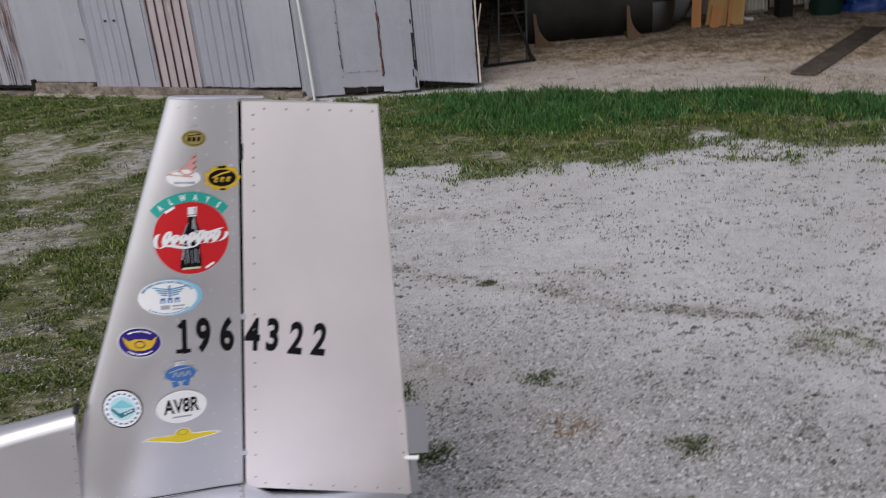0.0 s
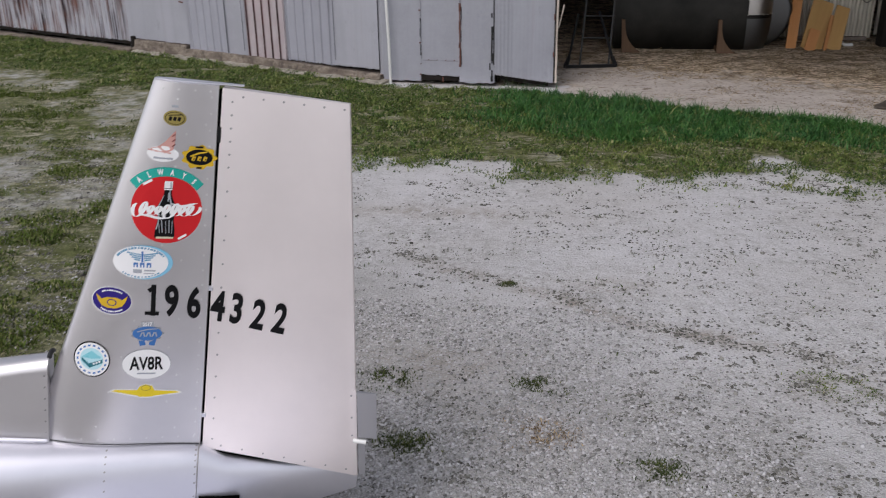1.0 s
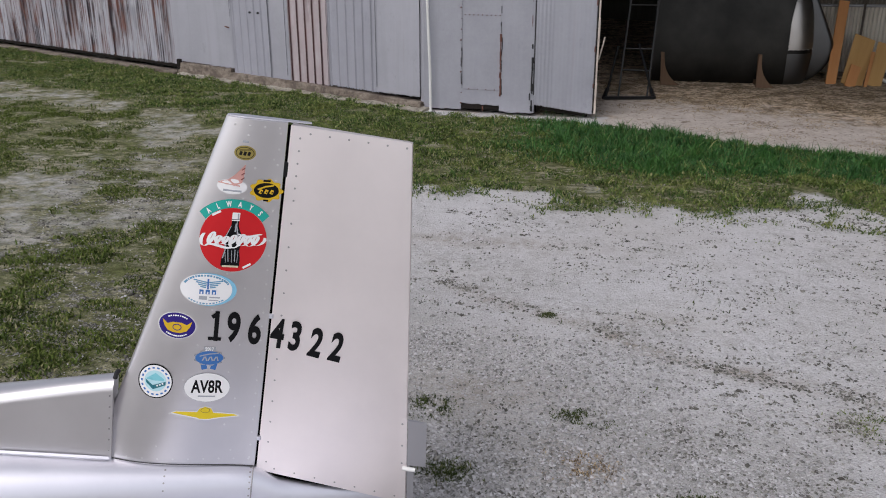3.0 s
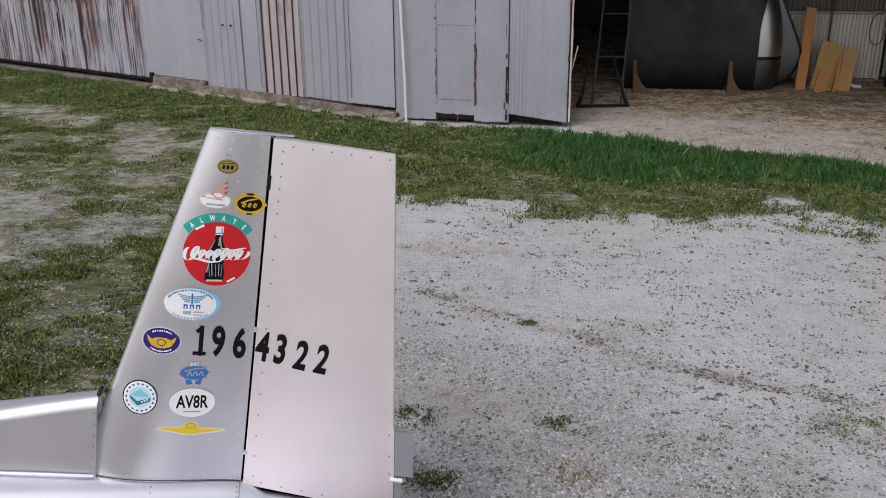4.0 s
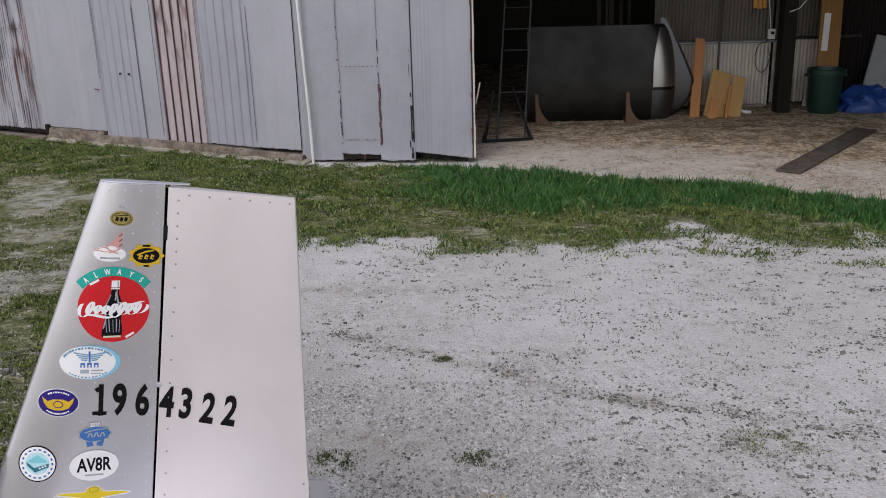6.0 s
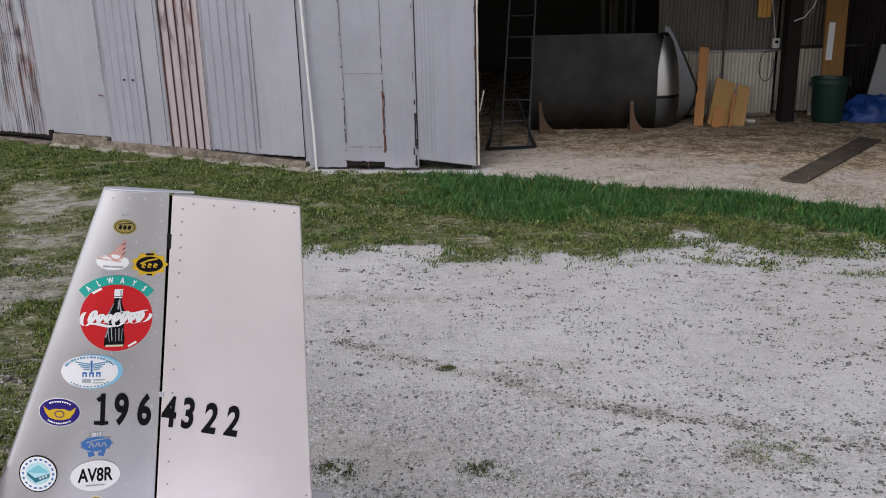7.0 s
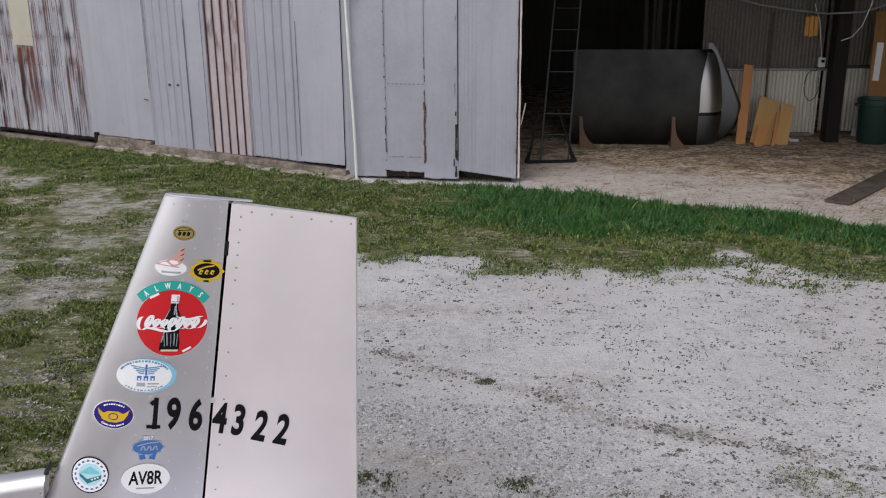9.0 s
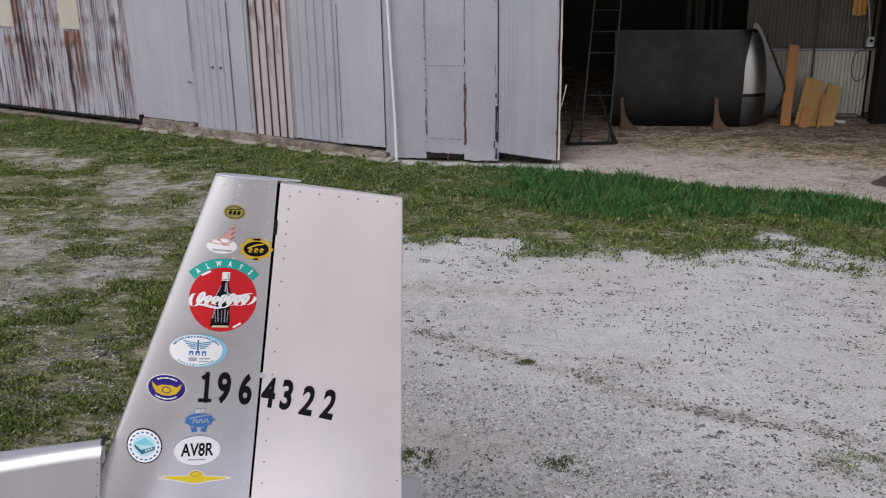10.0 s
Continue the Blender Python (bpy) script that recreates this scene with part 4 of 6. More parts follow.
def wings():
    def end1(z):
        return 2.33 + 0.20 * math.sqrt(max(0.0, 1 - ((z - 0.34) / 0.72) ** 2)) if z > 0.34 else 2.53 - 0.05 * ((0.34 - z) / 0.34) ** 2

    def end2(z):
        return 2.43 + 0.36 * min(1.0, max(0, (1.09 - z) / 0.68)) ** 0.85 if z > 0.36 else 2.79 - 0.22 * ((0.36 - z) / 0.36) ** 2.5
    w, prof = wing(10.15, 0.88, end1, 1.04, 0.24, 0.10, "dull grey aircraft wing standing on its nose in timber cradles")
    left = [2.262 + 0.075 * max(0, (z - 0.62) / 0.42) ** 1.6 for h, z in prof]
    rows = [(h, z, l) for (h, z), l in zip(prof, left) if 0.34 < z < 1.035]
    up = []
    for k in range(6):
        t = k / 5
        ring = []
        for h, z, l in rows:
            x = l + (end1(z) - 0.004 - l) * t
            u = (x - 0.88) / (end1(z) - 0.88)
            ring.append((x, -h * (1 - 0.75 * max(0, (u - 0.9) / 0.1) ** 3) + 0.10 * max(0, (u - 0.86) / 0.14) ** 2 - 0.005, z))
        up.append(ring)
    part("bright_panel", loft(up, False, False), "wing_bright", w, "bright polished panel with riveted seams", True)
    # lighter copy of the skin: paints the light on the wing's end
    low = []
    for k in range(9):
        ring = []
        for h, z in [p for p in prof if p[1] <= 0.36]:
            x = 2.255 + (end1(z) - 0.003 - 2.255) * k / 8
            u = (x - 0.88) / (end1(z) - 0.88)
            ring.append((x, -h * (1 - 0.75 * max(0, (u - 0.9) / 0.1) ** 3) + 0.10 * max(0, (u - 0.86) / 0.14) ** 2 - 0.004, z))
        low.append(ring)
    part("end_skin", loft(low, False, False), "wing_tip", w, "lighter grey skin at the wing's end, its lit tone painted", True)
    riv = bmesh.new()
    for x, y, z in up[0]:
        bmesh.ops.create_icosphere(riv, subdivisions=1, radius=0.008, matrix=Matrix.Translation((x, y - 0.003, z)))
    for ring in up:
        bmesh.ops.create_icosphere(riv, subdivisions=1, radius=0.007, matrix=Matrix.Translation((ring[0][0], ring[0][1] - 0.003, ring[0][2])))
    tagged(part("rivets", riv, "wing_bright", w), kind="stuff")
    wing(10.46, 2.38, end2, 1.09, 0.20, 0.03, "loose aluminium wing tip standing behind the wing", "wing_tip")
    for x, lean in ((0.99, -4), (1.97, -2)):
        c = empty("wing_cradle", Matrix.Translation((x, 9.93, 0)), "rough brown timber cradle under the stored wing", "cradle", "wing cradles")
        # a gusset sawn to a hollow curve, thin at the top, running out into the foot
        curve = [(0.022 + 0.15 * (1 - h / 0.34) ** 3.2, h) for h in np.linspace(0.02, 0.34, 12)]
        prof = [(-0.02, 0.0), (0.18, 0.0)] + curve + [(-0.012, 0.345)]
        side = bmesh.new()
        face = side.faces.new([side.verts.new((px + math.tan(radians(lean)) * pz, -0.025, pz)) for px, pz in prof])
        ext = bmesh.ops.extrude_face_region(side, geom=[face])
        bmesh.ops.translate(side, verts=[v for v in ext["geom"] if isinstance(v, bmesh.types.BMVert)], vec=(0, 0.05, 0))
        part("gusset", side, "brown_timber", c)
        part("brace", block(0.04, 0.5, 0.05, 0.006, pose(0.0, 0.25, 0.03)), "brown_timber", c)


wings()


def ladder():
    l = empty("step_ladder", Matrix.Translation((0.66, 9.1, 0)), "tall black steel ladder with a triangular foot", "ladder")
    for x0, x1, y1 in ((-0.13, 0.06, 0.5), (0.15, 0.30, 0.5)):
        part("rail", block(0.018, 0.018, 2.75, 0.003, Matrix.Translation(((x0 + x1) / 2, y1 / 2, 1.36)) @ Matrix.Rotation(math.atan2(x1 - x0, 2.7), 4, "Y") @ Matrix.Rotation(-math.atan2(y1, 2.7), 4, "X")), "ladder_steel", l)
    for k in range(11):
        z = 0.27 + 0.205 * k
        f = z / 2.7
        if k not in (2,):
            part("rung", rod((-0.13 + 0.19 * f, 0.5 * f, z), (0.15 + 0.15 * f, 0.5 * f, z), 0.008, 8), "ladder_steel", l)
    for p, q in (((-0.27, -0.12, 0.015), (0.22, -0.02, 0.015)), ((-0.27, -0.12, 0.015), (-0.24, 0.35, 0.02)), ((0.22, -0.02, 0.015), (0.2, 0.4, 0.02))):
        part("foot_bar", block(0.035, 0.03, (Vector(q) - Vector(p)).length, 0.003, Matrix.Translation((Vector(p) + Vector(q)) / 2) @ (Vector(q) - Vector(p)).to_track_quat("Z", "Y").to_matrix().to_4x4()), "black_paint", l)
    for p, q in (((0.21, -0.02, 0.02), (0.04, 0.1, 0.52)), ((-0.25, -0.1, 0.02), (-0.16, 0.05, 0.5))):
        part("brace", rod(p, q, 0.012, 8), "black_paint", l)


ladder()


def lean_board(name, x, y, w, h, t, lean_back, roll, mat, label, category, group="", notch=None):
    """A board leaning on the wall behind it."""
    if notch:
        b = bmesh.new()
        prof = [(-w / 2, 0), (w / 2, 0), (w / 2, h)] + notch + [(-w / 2, h)]
        f = b.faces.new([b.verts.new((px, 0, pz)) for px, pz in prof])
        r = bmesh.ops.extrude_face_region(b, geom=[f])
        bmesh.ops.translate(b, verts=[v for v in r["geom"] if isinstance(v, bmesh.types.BMVert)], vec=(0, t, 0))
    else:
        b = block(w, t, h, 0.002, Matrix.Translation((0, t / 2, h / 2)))
    ob = part(name, b, mat)
    ob.matrix_world = Matrix.Translation((x, y, 0.0)) @ Matrix.Rotation(radians(roll), 4, "Y") @ Matrix.Rotation(radians(-lean_back), 4, "X")
    return tagged(ob, label, category, group)


lean_board("pine_board", 2.765, 10.24, 0.105, 0.96, 0.022, 29, 8.5, "orange_board", "reddish pine board leaning on the corrugated wall", "board")
lean_board("plywood_offcut", 2.96, 10.19, 0.225, 0.61, 0.014, 36, 19, "plywood", "yellow plywood offcut leaning on the wall", "board", "plywood offcuts")
lean_board("plywood_offcut", 3.19, 10.19, 0.145, 0.53, 0.014, 36, 17, "plywood", "narrow yellow plywood offcut leaning on the wall", "board", "plywood offcuts")
lean_board("plywood_offcut", 2.93, 10.12, 0.11, 0.25, 0.012, 30, 18, "orange_board", "small notched plywood scrap leaning on a larger one", "board", "plywood offcuts")
lean_board("plywood_strip", 3.09, 10.14, 0.035, 0.42, 0.014, 34, 15, "orange_board", "thin plywood strip between two offcuts", "board")
ply = lean_board("plywood_sheet", 4.33, 10.62, 0.24, 1.42, 0.018, 6, 1.0, "old_plywood", "tall plywood sheet standing behind the bin", "board")
part("strip", block(0.07, 0.016, 0.42, 0.003, pose(-0.05, -0.009, 0.87, 0, 2, 0)), "white_paint", ply, "white metal strip")


lean_board("pale_board", 5.02, 10.72, 0.55, 0.78, 0.03, 8, 13, "white_tarp", "pale flat board leaning behind the blue tarpaulin", "board")


def outlet():
    o = empty("socket_outlet", Matrix.Translation((3.685, 10.70, 0.86)), "white power socket on the corrugated wall", "socket")
    part("box", block(0.075, 0.05, 0.11, 0.006), "white_paint", o)
    part("plug", rod((0, -0.02, 0.015), (0, -0.05, 0.015), 0.018, 10), "black_paint", o)


outlet()


def hanging_things():
    y = empty("yellow_holder", Matrix.Translation((3.53, 10.70, 1.25)), "yellow plastic holder hanging by the post", "holder")
    for k in range(3):
        part("flap", block(0.045, 0.02, 0.21 + 0.02 * (k % 2), 0.004, pose(-0.05 + 0.05 * k, 0, 0.005, 0, 0, 0)), "yellow_plastic", y)
    part("hook", rod((0.0, 0, 0.11), (0.02, 0.06, 0.25), 0.004, 6), "dark_steel", y)
    tagged(part("socket_flex", tube([(3.53, 10.66, 1.50), (3.60, 10.66, 1.32), (3.64, 10.67, 1.12), (3.67, 10.68, 0.9)], 0.005, 6), "white_paint", smooth=True), "thin pale flex running down to the socket", "cable")
    tagged(part("conduit", tube([(2.1, 10.72, 1.72), (2.6, 10.70, 1.58), (2.95, 10.66, 1.49), (3.25, 10.6, 1.44), (3.6, 10.42, 1.40), (3.95, 10.35, 1.42), (4.2, 10.35, 1.50), (4.6, 10.4, 1.66)], 0.010, 8), "tube_steel", smooth=True), "sagging pale grey conduit along the wall", "conduit")
    tagged(part("cable", tube([(4.05, 10.34, 1.75), (4.02, 10.33, 1.5), (3.95, 10.33, 1.28), (3.86, 10.34, 1.16), (3.76, 10.36, 1.12)], 0.006, 6), "white_paint", smooth=True), "thin white cable hanging beside the post", "cable")
    pts = [(3.60 + 0.08 * math.cos(a), 10.70, 0.60 + 0.17 * math.sin(a)) for a in np.linspace(1.2, 1.2 + 2 * math.pi * 0.9, 26)]
    tagged(part("cord_loop", tube([(3.66, 10.68, 0.85)] + pts, 0.005, 6), "black_rubber", smooth=True), "black cord looped below the socket", "cord")
    tagged(part("pipe_elbow", tube([(3.29, 10.45, 0.085), (3.31, 10.40, 0.05), (3.35, 10.38, 0.025), (3.43, 10.40, 0.022)], 0.018, 10), "white_paint", smooth=True), "short white plastic pipe elbow on the dirt", "pipe")
    tagged(part("bottle", loft([[(4.19 + r * math.cos(a), 10.88 + r * math.sin(a), z) for a in np.linspace(0, 2 * math.pi, 14)[:-1]] for r, z in ((0.024, 0), (0.026, 0.01), (0.026, 0.06), (0.012, 0.08), (0.010, 0.095))]), "white_paint", smooth=True), "small white bottle on the hangar floor", "bottle")


hanging_things()


def bin_and_tarps():
    c = empty("rubbish_bin", Matrix.Translation((4.24, 10.42, 0)), "dark green plastic rubbish bin on the dirt floor", "bin")
    rows = ((0.155, 0.0), (0.165, 0.02), (0.185, 0.40), (0.192, 0.43), (0.205, 0.435), (0.207, 0.49), (0.195, 0.495), (0.18, 0.40), (0.15, 0.05))
    part("tub", loft([[(r * math.cos(a), r * math.sin(a), z) for a in np.linspace(0, 2 * math.pi, 33)[:-1]] for r, z in rows]), "green_plastic", c, smooth=True)
    for s in (-1, 1):
        part("handle", block(0.03, 0.09, 0.03, 0.006, pose(0.21 * s, 0, 0.42)), "green_plastic", c)
    def heap(name, cx, cy, rx, ry, h, mat, label, seed):
        b = bmesh.new()
        bmesh.ops.create_icosphere(b, subdivisions=4, radius=1)
        for v in b.verts:
            d = 1 + 0.36 * noise.noise(v.co * 2.4 + Vector((seed, 0, 0))) + 0.26 * abs(noise.noise(v.co * 6 + Vector((seed, 3, 0))))
            v.co = Vector((cx + v.co.x * rx * d, cy + v.co.y * ry * d, max(0.0, v.co.z * h * d)))
        return tagged(part(name, b, mat, smooth=True), label, "tarpaulin")
    heap("blue_tarpaulin", 4.80, 10.48, 0.36, 0.2, 0.24, "blue_tarp", "crumpled blue tarpaulin heaped beside the bin", 3)


bin_and_tarps()

# loose plank on the dirt, and dim boards high at the back
tagged(part("floor_plank", block(0.21, 2.25, 0.018, 0.003, Matrix.Translation((3.60, 8.34, 0.016)) @ pose(0, 0, 0, 0, 0, -36.5)), "plank_timber"), "dark weathered plank lying on the dirt floor", "plank")
for k, (x, w) in enumerate(((1.98, 0.05), (2.08, 0.035), (2.14, 0.06), (2.26, 0.03), (2.36, 0.04))):
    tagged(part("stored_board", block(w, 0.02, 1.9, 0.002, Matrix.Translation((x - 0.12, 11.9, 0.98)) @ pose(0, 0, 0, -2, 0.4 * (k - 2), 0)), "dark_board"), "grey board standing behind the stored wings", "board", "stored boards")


# ---- aircraft ----
YAW, PITCH = radians(18), radians(8.3)
ROOT = Vector((-0.362, 1.811, 0.448))      # foot of the rudder's hinge, on the near face
AFT = Vector((math.cos(YAW) * math.cos(PITCH), math.sin(YAW) * math.cos(PITCH), -math.sin(PITCH)))
FAR = Vector((-math.sin(YAW), math.cos(YAW), 0))
UPW = AFT.cross(FAR)
CRAFT = Matrix.Translation(ROOT) @ Matrix((AFT, FAR, UPW)).transposed().to_4x4()
MID = 0.020                                # the fin's middle plane lies this far behind its near face
aircraft = empty("aircraft", CRAFT, "small bare-aluminium aeroplane tail with stickers, parked on gravel", "aircraft")


def fin_le(u):
    return -0.395 + 0.303 * u


def fin_te(u):
    return -0.004 + 0.0125 * u


def fin_half(a, u):
    """Half thickness of the fin at a (aft) and u (up): blunt nose, fattest well forward."""
    le, te = fin_le(u), fin_te(u)
    f = min(1, max(0.0, (a - le) / (te - le)))
    peak = 0.016 + 0.021 * (1 - u)
    root = 0.013 + 0.007 * (1 - u)
    nose = min(1.0, f / 0.30)
    return (peak * math.sqrt(max(0, 1 - (1 - nose) ** 2))) * (1 - smoothstep(0.3, 1.0, f)) + root * smoothstep(0.0, 1.0, f) * (nose ** 0.3 if nose < 1 else 1) if f < 1 else root


def fin_face(a, u, off=0.0):
    return (a, MID - fin_half(a, u) - off, u)


RUD_TURN = radians(-11.0)


def rud_half(a, u=0.4):
    return (0.012 + 0.007 * (1 - u)) * (1 - min(1, max(0, a / 0.37))) + 0.003 * min(1, max(0, a / 0.37))


def rud_te(u):
    return 0.382 - 0.124 * u


def rud_world(a, y, u):
    """Rudder's own axes (a aft of the hinge) into the aircraft's."""
    h = 0.0125 * u
    c, s = math.cos(RUD_TURN), math.sin(RUD_TURN)
    return (h + a * c - y * s, MID + a * s + y * c, u)


def rud_face(a, u, off=0.0):
    return rud_world(a, -rud_half(a, u) - off, u)


def fin():
    rings = []
    for u in np.linspace(0.0, 0.886, 44):
        le, te = fin_le(u), fin_te(u)
        near, far = [], []
        for k in range(49):
            f = (k / 48) ** 1.5
            a = le + (te - le) * f
            h = fin_half(a, u)
            near.append((a, MID - h, u))
            far.append((a, MID + h, u))
        rings.append(list(reversed(near)) + far[1:])
    return part("fin", loft(rings), "fin_metal", aircraft, "bare aluminium fin covered with round stickers", True)


fin_ob = fin()


def rudder():
    rings = []
    for u in np.linspace(-0.02, 0.882, 14):
        te = rud_te(u) + 0.0
        near, far = [], []
        for k in range(17):
            a = 0.0055 + (te - 0.0055) * k / 16
            uu = u
            if u < 0:
                uu = -0.006 - 0.040 * k / 16
            h = rud_half(a, uu)
            near.append(rud_world(a, -h, uu))
            far.append(rud_world(a, h, uu))
        rings.append(near + list(reversed(far)))
    ob = part("rudder", loft(rings), "rudder_metal", aircraft, "plain pale aluminium rudder, swung slightly over", True)
    # folded trailing edge
    pts = [[rud_world(rud_te(u) + da, y, u) for da, y in ((-0.016, -0.0052), (0.002, -0.0048), (0.004, 0.0), (0.002, 0.0048), (-0.016, 0.0052))] for u in np.linspace(-0.044, 0.882, 16)]
    part("trailing_edge", loft(pts), "rudder_metal", ob, "", True)
    return ob


rudder_ob = rudder()


def tail_fittings():
    # dark hinge gap, hinge brackets, tip plate
    part("hinge_gap", loft([[(fin_te(u) + 0.001, 0.009, u), (fin_te(u) + 0.009, 0.009, u), (fin_te(u) + 0.009, 0.031, u), (fin_te(u) + 0.001, 0.031, u)] for u in (0.0, 0.876)]), "void", fin_ob)
    for u0 in (0.78, 0.085, 0.42):
        part("hinge", block(0.010, 0.008, 0.035 if u0 > 0.5 else 0.012, 0.002, Matrix.Translation((fin_te(u0) + 0.005, 0.009 if u0 > 0.5 else 0.003, u0))), "black_paint" if u0 > 0.5 else "body_metal", fin_ob)
    tip = [[(fin_le(0.886) + d, MID - h, z) for d, h in ((0.002, 0.002), (0.010, 0.008), (0.04, 0.0125), (0.10, 0.011), (0.185, 0.003), (0.185, -0.006), (0.10, -0.011), (0.04, -0.0125), (0.010, -0.008), (0.002, -0.002))] for z in (0.8865, 0.8895)]
    part("tip_plate", loft(tip), "body_metal", fin_ob, "thin rounded tip plate")
    # trim tab with its hinge strip and a white stop
    tab = [[rud_world(rud_te(u) + da, y, u) for da, y in ((0.006, -0.004), (0.052, -0.0015), (0.052, 0.0015), (0.006, 0.004))] for u in (0.066, 0.190)]
    part("trim_tab", loft(tab), "grey_tab", rudder_ob, "plain grey trim tab")
    low = [[rud_world(rud_te(u) + da, y, u) for da, y in ((0.006, -0.003), (0.022, -0.0015), (0.022, 0.0015), (0.006, 0.003))] for u in (-0.04, 0.048)]
    part("fixed_tab", loft(low), "grey_tab", rudder_ob)
    strip = [[rud_world(rud_te(u) + da, y - 0.0015, u) for da, y in ((-0.012, -0.0046), (0.004, -0.0046), (0.004, -0.0026), (-0.012, -0.0026))] for u in (0.05, 0.195)]
    part("tab_hinge", loft(strip), "rudder_metal", rudder_ob)
    part("stop", rod(rud_world(rud_te(0.056) - 0.006, -0.006, 0.056), rud_world(rud_te(0.056) + 0.026, -0.006, 0.056), 0.0055, 10), "white_paint", rudder_ob, "small white stop")


def foot_seam():
    pts = [(a, MID - fin_half(a, 0.004) - 0.001, 0.0045 - 0.035 * min(0, a)) for a in np.linspace(-0.345, -0.006, 16)]
    part("foot_seam", tube(pts, 0.0009, 6), "dark_steel", fin_ob)


M["grey_tab"] = aluminium("grey_tab_metal", (0.50, 0.50, 0.53), 0.45, 0.1)
tail_fittings()
foot_seam()


def rivet_row(points, parent, mat, r=0.0030):
    """Domed rivet heads at (place, outward) pairs, one joined mesh."""
    b = bmesh.new()
    for p, n in points:
        n = Vector(n).normalized()
        m = Matrix.Translation(Vector(p) - n * 0.0006) @ n.to_track_quat("Z", "Y").to_matrix().to_4x4() @ Matrix.Diagonal((1, 1, 0.45, 1))
        bmesh.ops.create_icosphere(b, subdivisions=1, radius=r, matrix=m)
    return tagged(part("rivets", b, mat, parent, "", True), kind="stuff")


def tail_rivets():
    near = (0, -1, 0)
    pts = [(fin_face(fin_te(u) - 0.014, u), near) for u in np.linspace(0.03, 0.86, 24)]
    pts += [(fin_face(fin_te(u) - 0.062 - 0.02 * (k % 2), u), near) for k, u in enumerate(np.linspace(0.05, 0.85, 12))]
    pts += [(fin_face(a, 0.872), near) for a in np.linspace(-0.105, -0.01, 4)] + [(fin_face(a, 0.025), near) for a in np.linspace(-0.31, -0.02, 9)]
    pts += [(fin_face(fin_le(u) + 0.135, u), near) for u in np.linspace(0.06, 0.80, 9)]
    rivet_row(pts, fin_ob, "rivet_pale", 0.0034)
    rn = (math.sin(RUD_TURN), -math.cos(RUD_TURN), 0)
    pts = [(rud_face(0.028, u), rn) for u in [0.855 - 0.029 * k for k in range(6)] + list(np.linspace(0.02, 0.655, 12))]
    pts += [(rud_face(a, 0.868), rn) for a in np.linspace(0.05, 0.265, 6)] + [(rud_face(a, 0.0 - 0.04 * a / 0.38 + 0.008), rn) for a in np.linspace(0.05, 0.36, 7)]
    pts += [(rud_face(rud_te(u) - 0.008, u, 0.003), rn) for u in (0.07, 0.12, 0.18)]
    rivet_row(pts, rudder_ob, "rivet", 0.0031)


M["rivet_pale"] = aluminium("pale_rivet_aluminium", (0.86, 0.85, 0.85), 0.32, 0.0)
# darkened tint paints the shadow ring about each rivet head
M["rivet"] = aluminium("rivet_aluminium", (0.40, 0.39, 0.39), 0.4, 0.0)
tail_rivets()


def fuselage():
    """The rear fuselage: a deep rounded box that narrows to an upright edge under the rudder."""
    rings = []
    for a in np.concatenate((np.linspace(-3.2, -0.6, 9), np.linspace(-0.5, 0.0, 9), np.linspace(0.06, 0.392, 8))):
        if a <= 0:
            w = 0.066 - 0.145 * a if a > -1.2 else 0.24 - 0.08 * (a + 1.2)
            top = 0.004 - 0.035 * a if a > -0.36 else 0.0166 - 0.045 * (a + 0.36)
            bot = -0.255 + 0.16 * a
        else:
            f = a / 0.392
            w = 0.066 * (1 - f) ** 0.75 + 0.006
            top = -0.016 - 0.042 * f
            bot = -0.255 + 0.12 * f
        mid = (top + bot) / 2
        hh = (top - bot) / 2
        ring = []
        for k in range(40):
            t = 2 * math.pi * k / 40
            c, s = math.cos(t), math.sin(t)
            e = 0.62
            ring.append((a, MID + w * math.copysign(abs(c) ** e, c), mid + hh * math.copysign(abs(s) ** e, s)))
        rings.append(ring)
    ob = part("fuselage", loft(rings), "body_metal", aircraft, "bright rounded aluminium rear fuselage", True)
    pts = []
    for a in (-0.215, -0.012):
        w, top = 0.066 - 0.145 * a, 0.004 - 0.035 * a
        mid, hh = (top - 0.255 + 0.16 * a) / 2, (top + 0.255 - 0.16 * a) / 2
        for k in range(9):
            t = radians(78 - 11.0 * k)
            c, s = math.cos(t), math.sin(t)
            pts.append(((a, MID - w * c ** 0.62, mid + hh * math.copysign(abs(s) ** 0.62, s)), (0, -c, s)))
    rivet_row(pts, ob, "rivet", 0.003)
    a, w = -0.006, 0.069
    seam = []
    for k in range(14):
        t = radians(88 - 8.0 * k)
        c, s = math.cos(t), math.sin(t)
        mid, hh = -0.1255, 0.1297
        seam.append((a, MID - w * c ** 0.62, mid + hh * math.copysign(abs(s) ** 0.62, s)))
    part("skin_joint", tube(seam, 0.0018, 6), "rivet", ob)
    return ob


body_ob = fuselage()


